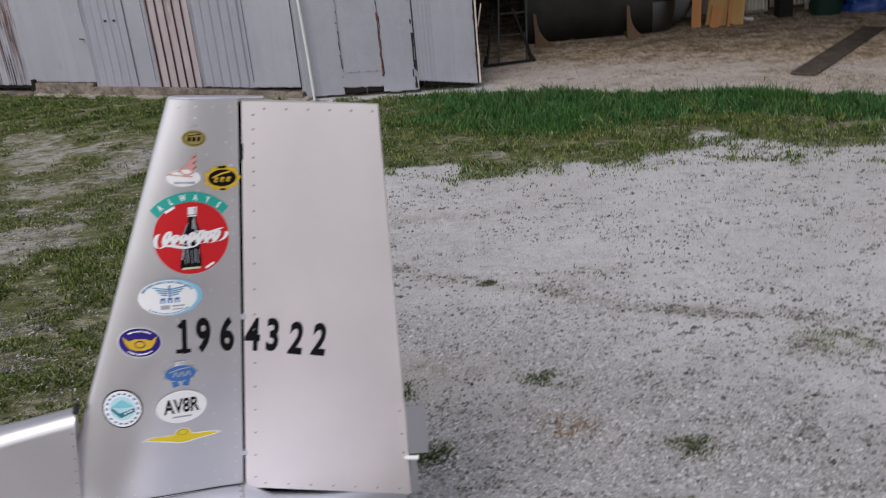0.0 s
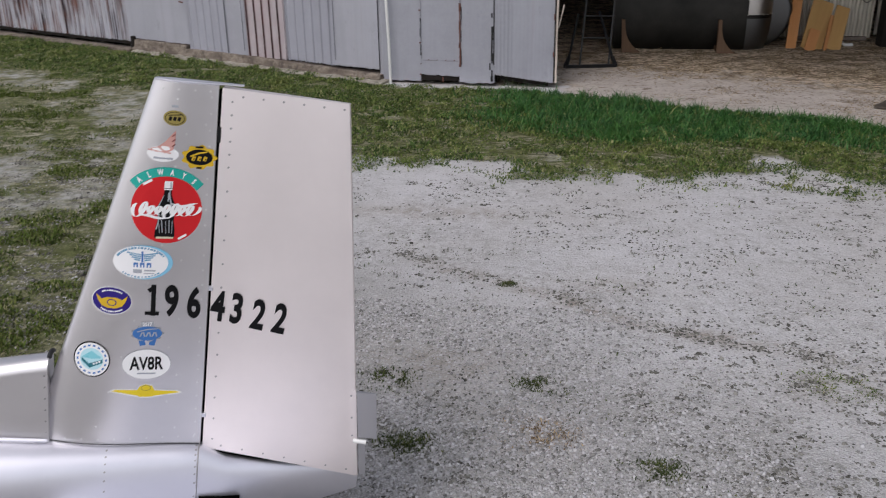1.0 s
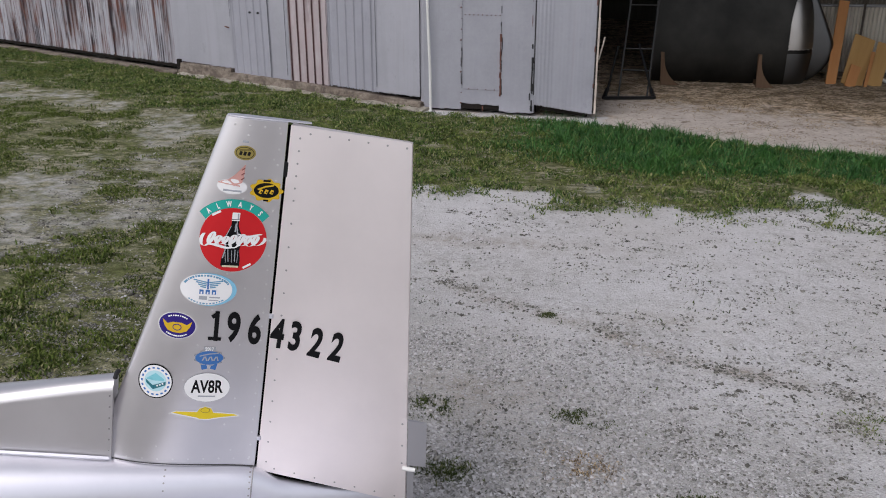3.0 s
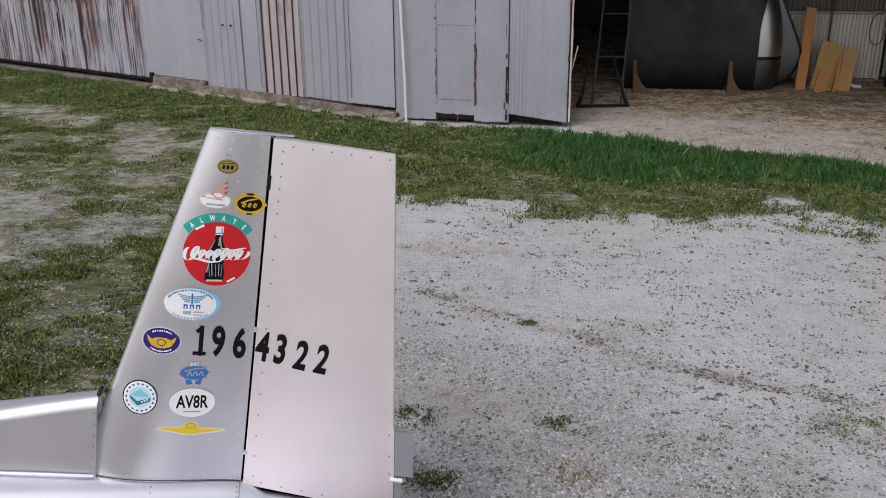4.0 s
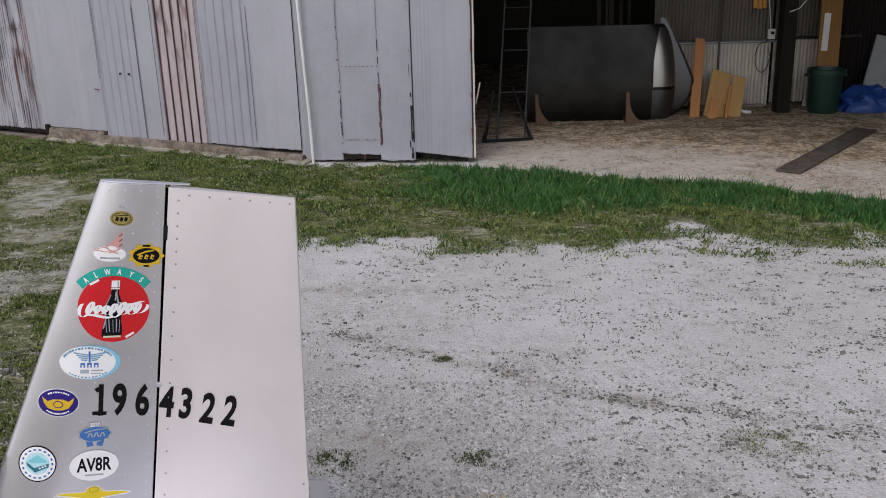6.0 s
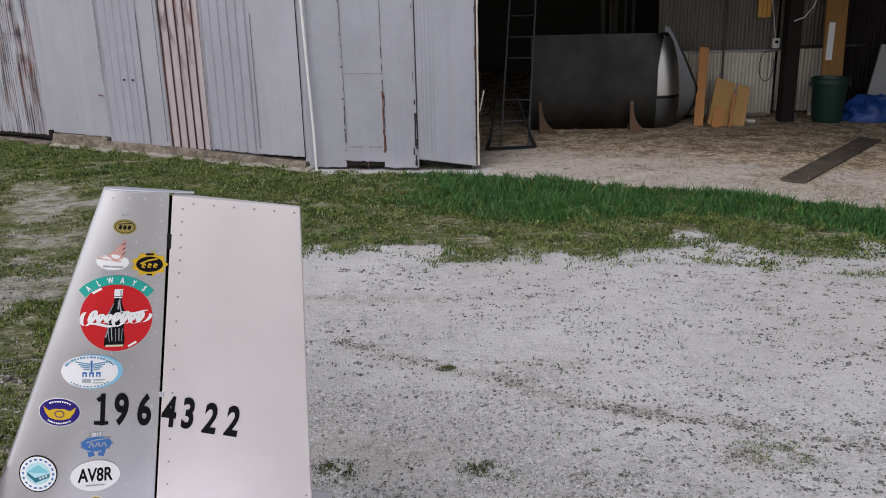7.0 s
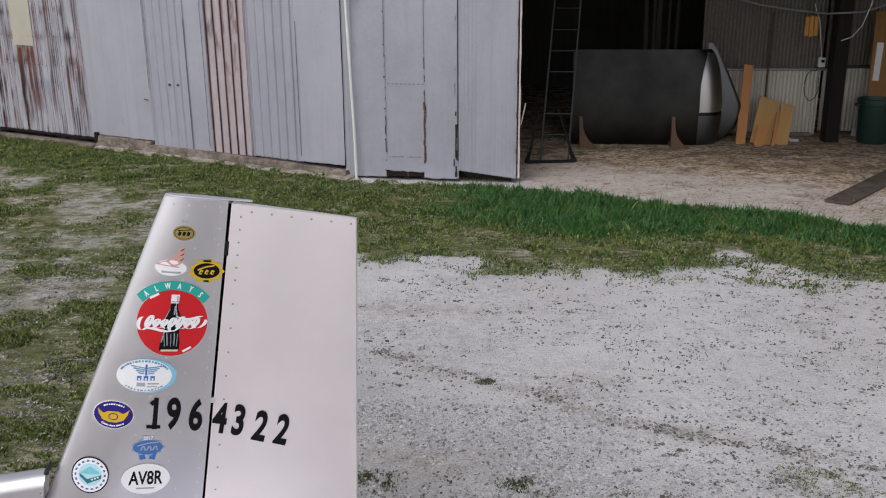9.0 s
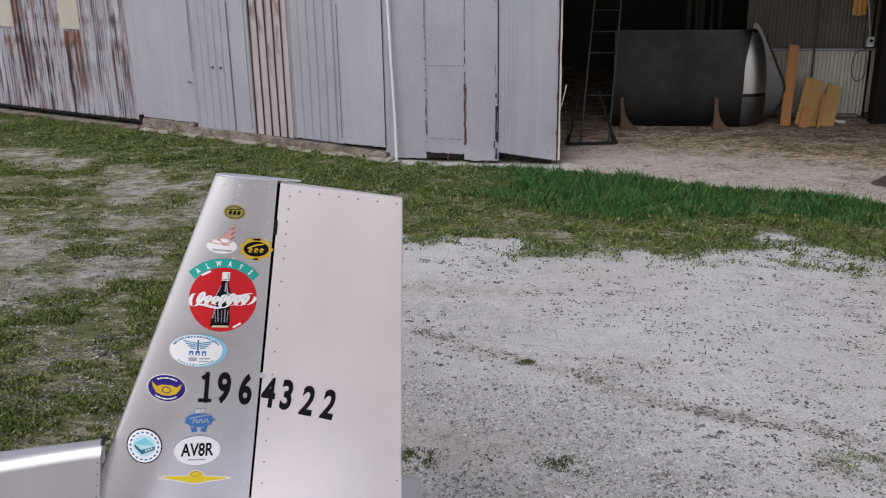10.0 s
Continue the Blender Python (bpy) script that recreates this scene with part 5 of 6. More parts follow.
def dorsal_fillet():
    rings = []
    for a in np.concatenate((np.linspace(-1.5, -0.6, 8), np.linspace(-0.5, -0.346, 6))):
        top = 0.229 + (a + 0.346) * 0.19
        foot = 0.018 - 0.03 * (a + 0.35)
        half = 0.034 + 0.02 * smoothstep(-0.35, -0.9, a)
        ring = []
        for k in range(21):
            t = math.pi * k / 20
            y = half * (-math.cos(t))
            z = top - 0.03 + 0.03 * math.sin(t)
            ring.append((a, MID + y, z))
        ring = [(a, MID - half - 0.004, foot - 0.02)] + ring + [(a, MID + half + 0.004, foot - 0.02)]
        rings.append(ring)
    ob = part("dorsal_fillet", loft(rings), "fin_metal", aircraft, "smooth aluminium fillet ahead of the fin", True)
    rim = [(-0.344, MID - 0.036 * math.cos(t), 0.199 + 0.034 * math.sin(t)) for t in np.linspace(0.0, math.pi, 16)]
    part("rubber_edge", tube(rim[5:12], 0.0055, 8), "black_rubber", ob, "black rubber edging")
    flange = [[(a, MID - half - 0.004, z), (a, MID - half - 0.009, z - 0.004), (a, MID - half - 0.009, z - 0.007), (a, MID - half - 0.004, z - 0.004)] for a, z, half in ((-1.4, 0.055, 0.054), (-0.9, 0.042, 0.054), (-0.6, 0.034, 0.045), (-0.35, 0.024, 0.035))]
    part("flange", loft(flange), "body_metal", ob)
    rivet_row([((-0.352, MID - 0.037, u), (0, -1, 0)) for u in np.linspace(0.04, 0.19, 6)], ob, "rivet", 0.0026)
    return ob


dorsal_fillet()


def stabiliser(side):
    """One half of the tailplane with its elevator. side -1 is the near one."""
    z0, span = -0.139, 0.72

    def ring(y, le, te, thick):
        pts = []
        for k in range(17):
            f = (k / 16) ** 1.5
            a = le + (te - le) * f
            h = thick * min(1, math.sqrt(f / 0.28) if f < 0.28 else 1) * (1 - 0.55 * smoothstep(0.3, 1, f))
            pts.append((a, h))
        return [(a, MID + side * y, z0 + h) for a, h in reversed(pts)] + [(a, MID + side * y, z0 - h) for a, h in pts[1:]]
    ob = part("stabiliser", loft([ring(y, -0.345 + 0.28 * (y - 0.06), 0.066, 0.018) for y in np.linspace(0.055, span, 8)]), "body_metal", aircraft, "bare aluminium tailplane half", True)

    def ering(y):
        le = 0.071
        te = 0.085 + 0.16 * min(1, max(0, (y - 0.085) / 0.16))
        return [(le, MID + side * y, z0 + 0.012), (te, MID + side * y, z0 - 0.006), (te, MID + side * y, z0 - 0.010), (le, MID + side * y, z0 - 0.014)]
    part("elevator", loft([ering(y) for y in np.linspace(0.075, span, 12)]), "body_metal", aircraft, "bare aluminium elevator half")
    part("elevator_gap", loft([[(0.064, MID + side * y, z0 + 0.006), (0.073, MID + side * y, z0 + 0.006), (0.073, MID + side * y, z0 - 0.008), (0.064, MID + side * y, z0 - 0.008)] for y in (0.06, span - 0.01)]), "black_rubber", aircraft)
    return ob


stabiliser(-1)
stabiliser(1)


def root_strip():
    """The thin bead along the joint of fuselage and tailplane, and the slot behind it."""
    pts = []
    for k in range(20):
        a = -0.325 + 0.325 * k / 19
        f = (a + 0.33) / 0.396
        z = -0.139 + 0.018 * (math.sqrt(f / 0.28) if f < 0.28 else 1 - 0.55 * smoothstep(0.3, 1, f)) + 0.002
        w, top, bot = 0.066 - 0.145 * a, 0.004 - 0.035 * a, -0.255 + 0.16 * a
        zz = abs((z - (top + bot) / 2) / ((top - bot) / 2))
        pts.append((a, MID - w * (1 - zz ** (2 / 0.62)) ** 0.31 - 0.002, z))
    part("root_bead", tube(pts, 0.0018, 6), "rivet", aircraft)
    b = loft([[(0.0, MID - 0.05, z), (0.098, MID - 0.045, z), (0.098, MID - 0.088, z), (0.0, MID - 0.074, z)] for z in (-0.155, -0.117)])
    part("control_slot", b, "void", aircraft, "dark control slot beside the elevator")
    part("lead_peg", rod((-0.336, MID - 0.118, -0.18), (-0.338, MID - 0.122, -0.136), 0.006, 10), "black_rubber", aircraft, "small black peg at the tailplane root")


root_strip()


def rudder_gap_shade():
    """A black strip that paints the shade in the gap between the rudder's lower edge and the fuselage."""
    rings = []
    for k in range(10):
        a = 0.008 + 0.24 * k / 9
        u = -0.006 - 0.040 * (a - 0.0055) / 0.38
        d, h = 0.009 * (1 - k / 10) + 0.001, rud_half(a, u) - 0.002
        rings.append([rud_world(a, -h, u + 0.001), rud_world(a, h, u + 0.001), rud_world(a, h, u - d), rud_world(a, -h, u - d)])
    part("lower_gap", loft(rings), "void", rudder_ob)


rudder_gap_shade()


def tail_wheel():
    leg = part("tail_spring", tube([(-0.6, MID, -0.30), (-0.42, MID, -0.305), (-0.25, MID, -0.34), (-0.14, MID, -0.385)], 0.014, 10), "dark_steel", aircraft, "", True)
    wheel = part("tail_wheel", rod((-0.13, MID - 0.025, -0.40), (-0.13, MID + 0.025, -0.40), 0.058, 24), "black_rubber", aircraft, "small black rubber tailwheel", True)
    part("hub", rod((-0.13, MID - 0.028, -0.40), (-0.13, MID + 0.028, -0.40), 0.024, 16), "rivet", wheel)


tail_wheel()


# ---- stickers and lettering ----
def outline(kind, cx, cz, rx, rz, n=40, turn=0.0):
    pts = []
    for k in range(n):
        t = 2 * math.pi * k / n
        r = 1.0
        if kind == "sun":
            r = 1.0 + 0.10 * math.cos(9 * t)
        x, z = rx * r * math.cos(t), rz * r * math.sin(t)
        pts.append((cx + x * math.cos(turn) - z * math.sin(turn), cz + x * math.sin(turn) + z * math.cos(turn)))
    return pts


def bar(cx, cz, w, h, turn=0.0):
    t = radians(turn)
    return [(cx + x * math.cos(t) - z * math.sin(t), cz + x * math.sin(t) + z * math.cos(t)) for x, z in ((-w / 2, -h / 2), (w / 2, -h / 2), (w / 2, h / 2), (-w / 2, h / 2))]


def letters(text, size, bold=0.0, squeeze=1.0):
    """Flat triangles of a word in the built-in font, centred, as points and faces."""
    cu = bpy.data.curves.new("letters", "FONT")
    cu.body, cu.size, cu.offset, cu.resolution_u = text, size, bold, 4
    cu.align_x, cu.align_y = "CENTER", "CENTER"
    tmp = bpy.data.objects.new("letters", cu)
    scene.collection.objects.link(tmp)
    me = tmp.to_mesh()
    vs = [(v.co.x * squeeze, v.co.y) for v in me.vertices]
    fs = [tuple(p.vertices) for p in me.polygons]
    tmp.to_mesh_clear()
    bpy.data.objects.remove(tmp)
    zs = [z for _, z in vs]
    xs = [x for x, _ in vs]
    cx, cz = (min(xs) + max(xs)) / 2, (min(zs) + max(zs)) / 2
    return [(x - cx, z - cz) for x, z in vs], fs


class Decal:
    """A sticker cut from vinyl of several colours, laid on the fin or the rudder."""

    def __init__(self, face):
        self.face, self.v, self.f, self.m, self.mats = face, [], [], [], []

    def slot(self, mat):
        if mat not in self.mats:
            self.mats.append(mat)
        return self.mats.index(mat)

    def poly(self, mat, pts, layer, flat=True):
        """A filled outline; a centre fan follows the face's curve."""
        i0, k = len(self.v), self.slot(mat)
        cx, cz = sum(p[0] for p in pts) / len(pts), sum(p[1] for p in pts) / len(pts)
        off = 0.0011 + 0.00035 * layer
        self.v.append(self.face(cx, cz, off))
        rings = (0.25, 0.5, 0.75, 1.0)
        for r in rings:
            self.v += [self.face(cx + (x - cx) * r, cz + (z - cz) * r, off) for x, z in pts]
        n = len(pts)
        for j in range(n):
            self.f.append((i0, i0 + 1 + j, i0 + 1 + (j + 1) % n))
            self.m.append(k)
            for q in range(len(rings) - 1):
                b = i0 + 1 + q * n
                self.f.append((b + j, b + n + j, b + n + (j + 1) % n, b + (j + 1) % n))
                self.m.append(k)

    def strip(self, mat, left, right, layer):
        """A band between two edges."""
        i0, k, off = len(self.v), self.slot(mat), 0.0011 + 0.00035 * layer
        for p, q in zip(left, right):
            self.v += [self.face(*p, off), self.face(*q, off)]
        for j in range(len(left) - 1):
            a = i0 + 2 * j
            self.f.append((a, a + 1, a + 3, a + 2))
            self.m.append(k)

    def word(self, mat, text, cx, cz, size, layer, bold=0.0, squeeze=1.0, turn=0.0):
        vs, fs = letters(text, size, bold, squeeze)
        i0, k, off, t = len(self.v), self.slot(mat), 0.0011 + 0.00035 * layer, radians(turn)
        self.v += [self.face(cx + x * math.cos(t) - z * math.sin(t), cz + x * math.sin(t) + z * math.cos(t), off) for x, z in vs]
        self.f += [tuple(i0 + j for j in f) for f in fs]
        self.m += [k] * len(fs)

    def done(self, name, parent, label):
        me = bpy.data.meshes.new(name)
        me.from_pydata(self.v, [], self.f)
        me.polygons.foreach_set("material_index", self.m)
        me.update()
        return mesh_ob(name, me, self.mats, parent, label)


def arc(cx, cz, r, t0, t1, n=18):
    return [(cx + r * math.cos(radians(t)), cz + r * math.sin(radians(t))) for t in np.linspace(t0, t1, n)]


def flourish(d, mat, cx, cz, h, layer):
    """A flowing white pen flourish: one rolling ribbon, higher at its start and middle, and two swashes; no letters."""
    n, turns_n = 170, 8.0
    left, right = [], []
    for i in range(n + 1):
        f = i / n
        t = 2 * math.pi * turns_n * f
        env = 0.30 + 0.26 * math.exp(-((f - 0.10) / 0.09) ** 2) + 0.26 * math.exp(-((f - 0.58) / 0.09) ** 2) + 0.12 * math.exp(-((f - 0.85) / 0.05) ** 2)
        z = h * env * math.cos(t)
        x = -0.066 + 0.130 * f - h * 0.24 * math.sin(t) + 0.38 * z
        w = h * (0.045 + 0.075 * abs(math.sin(t)))
        left.append((cx + x - w, cz + z))
        right.append((cx + x + w, cz + z))
    d.strip(mat, left, right, layer)
    for x0, x1, z0, amp, ph in ((-0.060, 0.004, -0.0150, 0.0030, 0.4), (0.010, 0.064, 0.0140, 0.0035, 2.4)):
        xs = np.linspace(x0, x1, 20)
        mid = [(cx + x, cz + z0 + amp * math.sin(ph + 5.5 * (x - x0) / (x1 - x0))) for x in xs]
        thick = [0.0028 * math.sin(math.pi * (i + 0.6) / 20.2) + 0.0004 for i in range(20)]
        d.strip(mat, [(x, z + t) for (x, z), t in zip(mid, thick)], [(x, z - t) for (x, z), t in zip(mid, thick)], layer + 0.5)


def ring_bars(d, mat, cx, cz, rx, rz, t0, t1, step, w, h, layer):
    """Short bars set round an oval, where small writing runs."""
    for i, t in enumerate(np.arange(t0, t1, step)):
        r = radians(t)
        turn = math.degrees(math.atan2(rz * math.cos(r), -rx * math.sin(r)))
        d.poly(mat, bar(cx + rx * math.cos(r), cz + rz * math.sin(r), w * (0.75 + 0.3 * (i % 3)), h, turn), layer)


def stickers():
    F = fin_face
    # large round drink sticker: red disc, dark bottle, white flourish, teal banner above
    d = Decal(F)
    cx, cz, r = -0.093, 0.606, 0.0745
    d.poly("red_vinyl", outline("round", cx, cz, r, 0.0775, 56), 0)
    prof = ((-0.066, 0.0185), (-0.062, 0.021), (-0.045, 0.0205), (-0.025, 0.0165), (-0.008, 0.018), (0.008, 0.0195), (0.02, 0.014), (0.034, 0.0085), (0.046, 0.0075))
    lean = 0.06
    d.strip("black_vinyl", [(cx - w + lean * z, cz + z) for z, w in prof], [(cx + w + lean * z, cz + z) for z, w in prof], 1)
    d.strip("white_vinyl", [(cx - 0.0085 + lean * z, cz + z) for z in (0.046, 0.066)], [(cx + 0.0085 + lean * z, cz + z) for z in (0.046, 0.066)], 1)
    for k, dx in enumerate((-0.013, -0.007, 0.001, 0.008, 0.014)):
        d.poly("grey_vinyl", bar(cx + dx - 0.002, cz - 0.040 + 0.002 * (k % 2), 0.0012 + 0.0008 * (k % 2), 0.030, 2 - 2 * (k - 2)), 2)
    d.strip("grey_vinyl", [(cx - w * 0.96 + lean * z, cz + z) for z, w in prof[2:8]], [(cx - w * 0.82 + lean * z, cz + z) for z, w in prof[2:8]], 2)
    d.strip("grey_vinyl", [(cx + w * 0.62 + lean * z, cz + z) for z, w in prof[4:9]], [(cx + w * 0.40 + lean * z, cz + z) for z, w in prof[4:9]], 2)
    d.poly("black_vinyl", bar(cx + 0.003, cz + 0.0495, 0.0185, 0.0014), 2)
    d.poly("grey_vinyl", bar(cx + 0.0085, cz + 0.057, 0.003, 0.014, 2), 2)
    d.poly("grey_vinyl", bar(cx + 0.004, cz + 0.03, 0.003, 0.02, -4), 2)
    d.poly("pale_gold", bar(cx - 0.003, cz - 0.0645, 0.036, 0.0045), 2)
    flourish(d, "white_vinyl", cx, cz - 0.001, 0.034, 3)
    d.poly("white_vinyl", bar(cx - 0.040, cz + 0.061, 0.022, 0.005, 32), 1)
    d.poly("white_vinyl", bar(cx + 0.034, cz - 0.062, 0.020, 0.005, 32), 1)
    o, i = arc(cx, cz - 0.002, 0.099, 40, 142), arc(cx, cz - 0.002, 0.0785, 38, 144)
    d.strip("teal_vinyl", o, i, 0.5)
    for k, ch in enumerate("ALWAYS"):
        t = 131 - 16.0 * k
        d.word("white_vinyl", ch, cx + 0.0885 * math.cos(radians(t)), cz - 0.002 + 0.0885 * math.sin(radians(t)), 0.0175, 1.6, 0.0007, 0.62, t - 90)
    d.done("sticker", fin_ob, "red round drink sticker with dark bottle and teal banner")
    # small oval near the tip
    d = Decal(F)
    d.poly("olive_vinyl", outline("round", -0.080, 0.811, 0.0235, 0.0165), 0)
    d.poly("black_vinyl", outline("round", -0.080, 0.811, 0.020, 0.0135), 1)
    d.poly("olive_vinyl", outline("round", -0.080, 0.811, 0.0185, 0.0122), 2)
    for dx in (-0.009, 0.0, 0.009):
        d.poly("black_vinyl", bar(-0.080 + dx, 0.810, 0.006, 0.009, -18), 3)
    d.poly("black_vinyl", bar(-0.080, 0.818, 0.026, 0.002, 6), 3)
    d.poly("grey_vinyl", bar(-0.080, 0.8365, 0.013, 0.005), 0)
    d.done("sticker", fin_ob, "small dull gold oval sticker")
    # winged shoe: white oval and pink shape
    d = Decal(F)
    d.poly("white_vinyl", outline("round", -0.103, 0.732, 0.033, 0.0175), 0)
    d.strip("pink_vinyl", [(-0.130, 0.742), (-0.112, 0.748), (-0.098, 0.760), (-0.083, 0.778), (-0.078, 0.784)], [(-0.118, 0.736), (-0.098, 0.734), (-0.082, 0.742), (-0.078, 0.762), (-0.0765, 0.784)], 1)
    for k in range(3):
        d.poly("rust_dark", bar(-0.081, 0.752 + 0.011 * k, 0.009, 0.0022, 38), 2)
    d.poly("pink_vinyl", bar(-0.110, 0.737, 0.048, 0.003, -6), 2)
    d.poly("grey_vinyl", bar(-0.102, 0.7225, 0.040, 0.0045, -1), 2)
    d.done("sticker", fin_ob, "white oval sticker with a pink winged foot")
    # gold sunburst with black oval
    d = Decal(F)
    d.poly("gold_vinyl", outline("sun", -0.028, 0.728, 0.0345, 0.0255, 72), 0)
    d.poly("black_vinyl", outline("round", -0.028, 0.728, 0.0275, 0.0175), 1)
    for dx in (-0.012, 0.0, 0.012):
        d.poly("gold_vinyl", bar(-0.028 + dx, 0.725, 0.007, 0.010, -20), 2)
        d.poly("black_vinyl", bar(-0.027 + dx, 0.724, 0.0025, 0.004, -20), 3)
    d.strip("gold_vinyl", [(-0.048, 0.731), (-0.03, 0.739), (-0.012, 0.742)], [(-0.046, 0.728), (-0.03, 0.735), (-0.012, 0.739)], 2)
    d.poly("black_vinyl", bar(-0.028, 0.7505, 0.016, 0.0045), 2)
    d.poly("black_vinyl", bar(-0.028, 0.7045, 0.011, 0.004), 2)
    d.done("sticker", fin_ob, "gold sunburst sticker with black oval")
    # wide white and pale blue oval
    d = Decal(F)
    cx, cz = -0.1415, 0.481
    d.poly("sky_vinyl", outline("round", cx + 0.002, cz, 0.0625, 0.0405, 48), 0)
    d.poly("white_vinyl", outline("round", cx - 0.004, cz, 0.0585, 0.0385, 48), 1)
    ring_bars(d, "steel_vinyl", cx - 0.003, cz, 0.0535, 0.0345, 28, 158, 7.5, 0.0044, 0.0046, 2)
    for s in (-1, 1):
        for k in range(4):
            d.poly("steel_vinyl", bar(cx + s * (0.0175 - 0.0022 * k), cz + 0.0205 - 0.0048 * k, 0.031 - 0.006 * k, 0.0030, s * 9), 2)
    d.poly("blue_vinyl", bar(cx, cz + 0.014, 0.004, 0.026), 3)
    for dx in (-0.014, 0, 0.014):
        d.poly("blue_vinyl", bar(cx + dx, cz - 0.006, 0.0095, 0.011), 2)
        d.poly("white_vinyl", bar(cx + dx, cz - 0.008, 0.0035, 0.006), 3)
    d.poly("grey_vinyl", bar(cx - 0.010, cz - 0.021, 0.018, 0.009), 2)
    d.poly("grey_vinyl", bar(cx + 0.016, cz - 0.019, 0.024, 0.0035), 2)
    d.poly("grey_vinyl", bar(cx + 0.014, cz - 0.026, 0.022, 0.0025), 2)
    ring_bars(d, "steel_vinyl", cx - 0.003, cz, 0.0535, 0.0350, 225, 318, 8.0, 0.0040, 0.0032, 2)
    d.done("sticker", fin_ob, "white oval club sticker with pale blue wings")
    # purple oval with a gold winged crest
    d = Decal(F)
    cx, cz = -0.206, 0.385
    d.poly("white_vinyl", outline("round", cx, cz, 0.0435, 0.0335, 44), 0)
    d.poly("purple_vinyl", outline("round", cx, cz, 0.0418, 0.0318, 44), 1)
    d.strip("gold_vinyl", [(cx - 0.034, cz + 0.013), (cx - 0.022, cz + 0.003), (cx - 0.010, cz + 0.008), (cx + 0.010, cz + 0.008), (cx + 0.022, cz + 0.003), (cx + 0.034, cz + 0.013)],
            [(cx - 0.030, cz - 0.001), (cx - 0.022, cz - 0.013), (cx - 0.008, cz - 0.018), (cx + 0.008, cz - 0.018), (cx + 0.022, cz - 0.013), (cx + 0.030, cz - 0.001)], 2)
    d.poly("purple_vinyl", outline("round", cx, cz - 0.004, 0.0105, 0.0085, 20), 3)
    d.poly("gold_vinyl", outline("round", cx, cz - 0.004, 0.0085, 0.0062, 20), 4)
    ring_bars(d, "white_vinyl", cx, cz, 0.0345, 0.0250, 52, 130, 9.0, 0.0036, 0.0034, 2)
    ring_bars(d, "white_vinyl", cx, cz, 0.0345, 0.0262, 228, 316, 8.0, 0.0036, 0.0034, 2)
    d.done("sticker", fin_ob, "purple oval sticker with gold wings")
    # blue oval rosette
    d = Decal(F)
    cx, cz = -0.129, 0.306
    d.poly("grey_vinyl", bar(cx, cz + 0.021, 0.027, 0.016), 0)
    d.poly("blue_vinyl", bar(cx - 0.012, cz - 0.02, 0.013, 0.022, 14), 0)
    d.poly("blue_vinyl", bar(cx + 0.012, cz - 0.02, 0.013, 0.022, -14), 0)
    d.poly("grey_vinyl", outline("sun", cx, cz, 0.0335, 0.0195, 60), 1)
    d.poly("blue_vinyl", outline("round", cx, cz, 0.0318, 0.0178, 36), 2)
    for dx in (-0.013, 0.0, 0.013):
        d.poly("grey_vinyl", bar(cx + dx, cz - 0.002, 0.003, 0.012, -24), 3)
        d.poly("grey_vinyl", bar(cx + dx + 0.006, cz - 0.002, 0.003, 0.012, 16), 3)
    d.strip("grey_vinyl", [(cx - 0.022, cz + 0.006), (cx, cz + 0.012), (cx + 0.022, cz + 0.013)], [(cx - 0.022, cz + 0.003), (cx, cz + 0.009), (cx + 0.022, cz + 0.011)], 3)
    d.word("white_vinyl", "2017", cx, cz + 0.0235, 0.0125, 3, 0.0004, 0.8, 0)
    d.done("sticker", fin_ob, "blue and silver rosette sticker")
    # round badge with a teal landing field
    d = Decal(F)
    cx, cz = -0.2495, 0.236
    d.poly("black_vinyl", outline("round", cx, cz, 0.0405, 0.0445, 44), 0)
    d.poly("white_vinyl", outline("round", cx, cz, 0.0378, 0.0415, 44), 1)
    d.poly("sky_pale", outline("round", cx, cz + 0.001, 0.0255, 0.027, 36), 2)
    d.strip("teal_pale", [(cx - 0.021, cz + 0.006), (cx, cz + 0.022), (cx + 0.02, cz + 0.008)], [(cx - 0.021, cz + 0.004), (cx, cz + 0.002), (cx + 0.02, cz + 0.004)], 3)
    d.strip("teal_dark", [(cx - 0.023, cz + 0.004), (cx - 0.006, cz - 0.010), (cx + 0.024, cz + 0.002)], [(cx - 0.022, cz - 0.004), (cx - 0.005, cz - 0.021), (cx + 0.024, cz - 0.007)], 4)
    for k in range(3):
        d.poly("white_vinyl", bar(cx + 0.005 + 0.006 * k, cz - 0.010 + 0.003 * k, 0.004, 0.004, 25), 5)
    for t in range(20, 380, 20):
        d.poly("blue_vinyl", bar(cx + 0.0317 * math.cos(radians(t)), cz + 0.0345 * math.sin(radians(t)), 0.006, 0.004, t + 90), 2)
    d.done("sticker", fin_ob, "round white badge with a teal picture")
    # white oval with letters
    d = Decal(F)
    cx, cz = -0.130, 0.226
    d.poly("grey_vinyl", outline("round", cx, cz, 0.0535, 0.0395, 48), 0)
    d.poly("white_vinyl", outline("round", cx, cz, 0.0528, 0.0388, 48), 1)
    d.word("black_vinyl", "AV8R", cx, cz + 0.003, 0.047, 2, 0.0012, 0.64, 0)
    d.poly("grey_vinyl", bar(cx, cz - 0.0235, 0.040, 0.0038, -1), 2)
    d.done("sticker", fin_ob, "white oval sticker with black capitals")
    # yellow wings
    d = Decal(F)
    cx, cz = -0.1305, 0.154
    up = [(-0.080, 0.004), (-0.070, 0.0085), (-0.02, 0.0075), (-0.014, 0.017), (0.0, 0.022), (0.014, 0.017), (0.02, 0.005), (0.07, 0.001), (0.080, -0.003)]
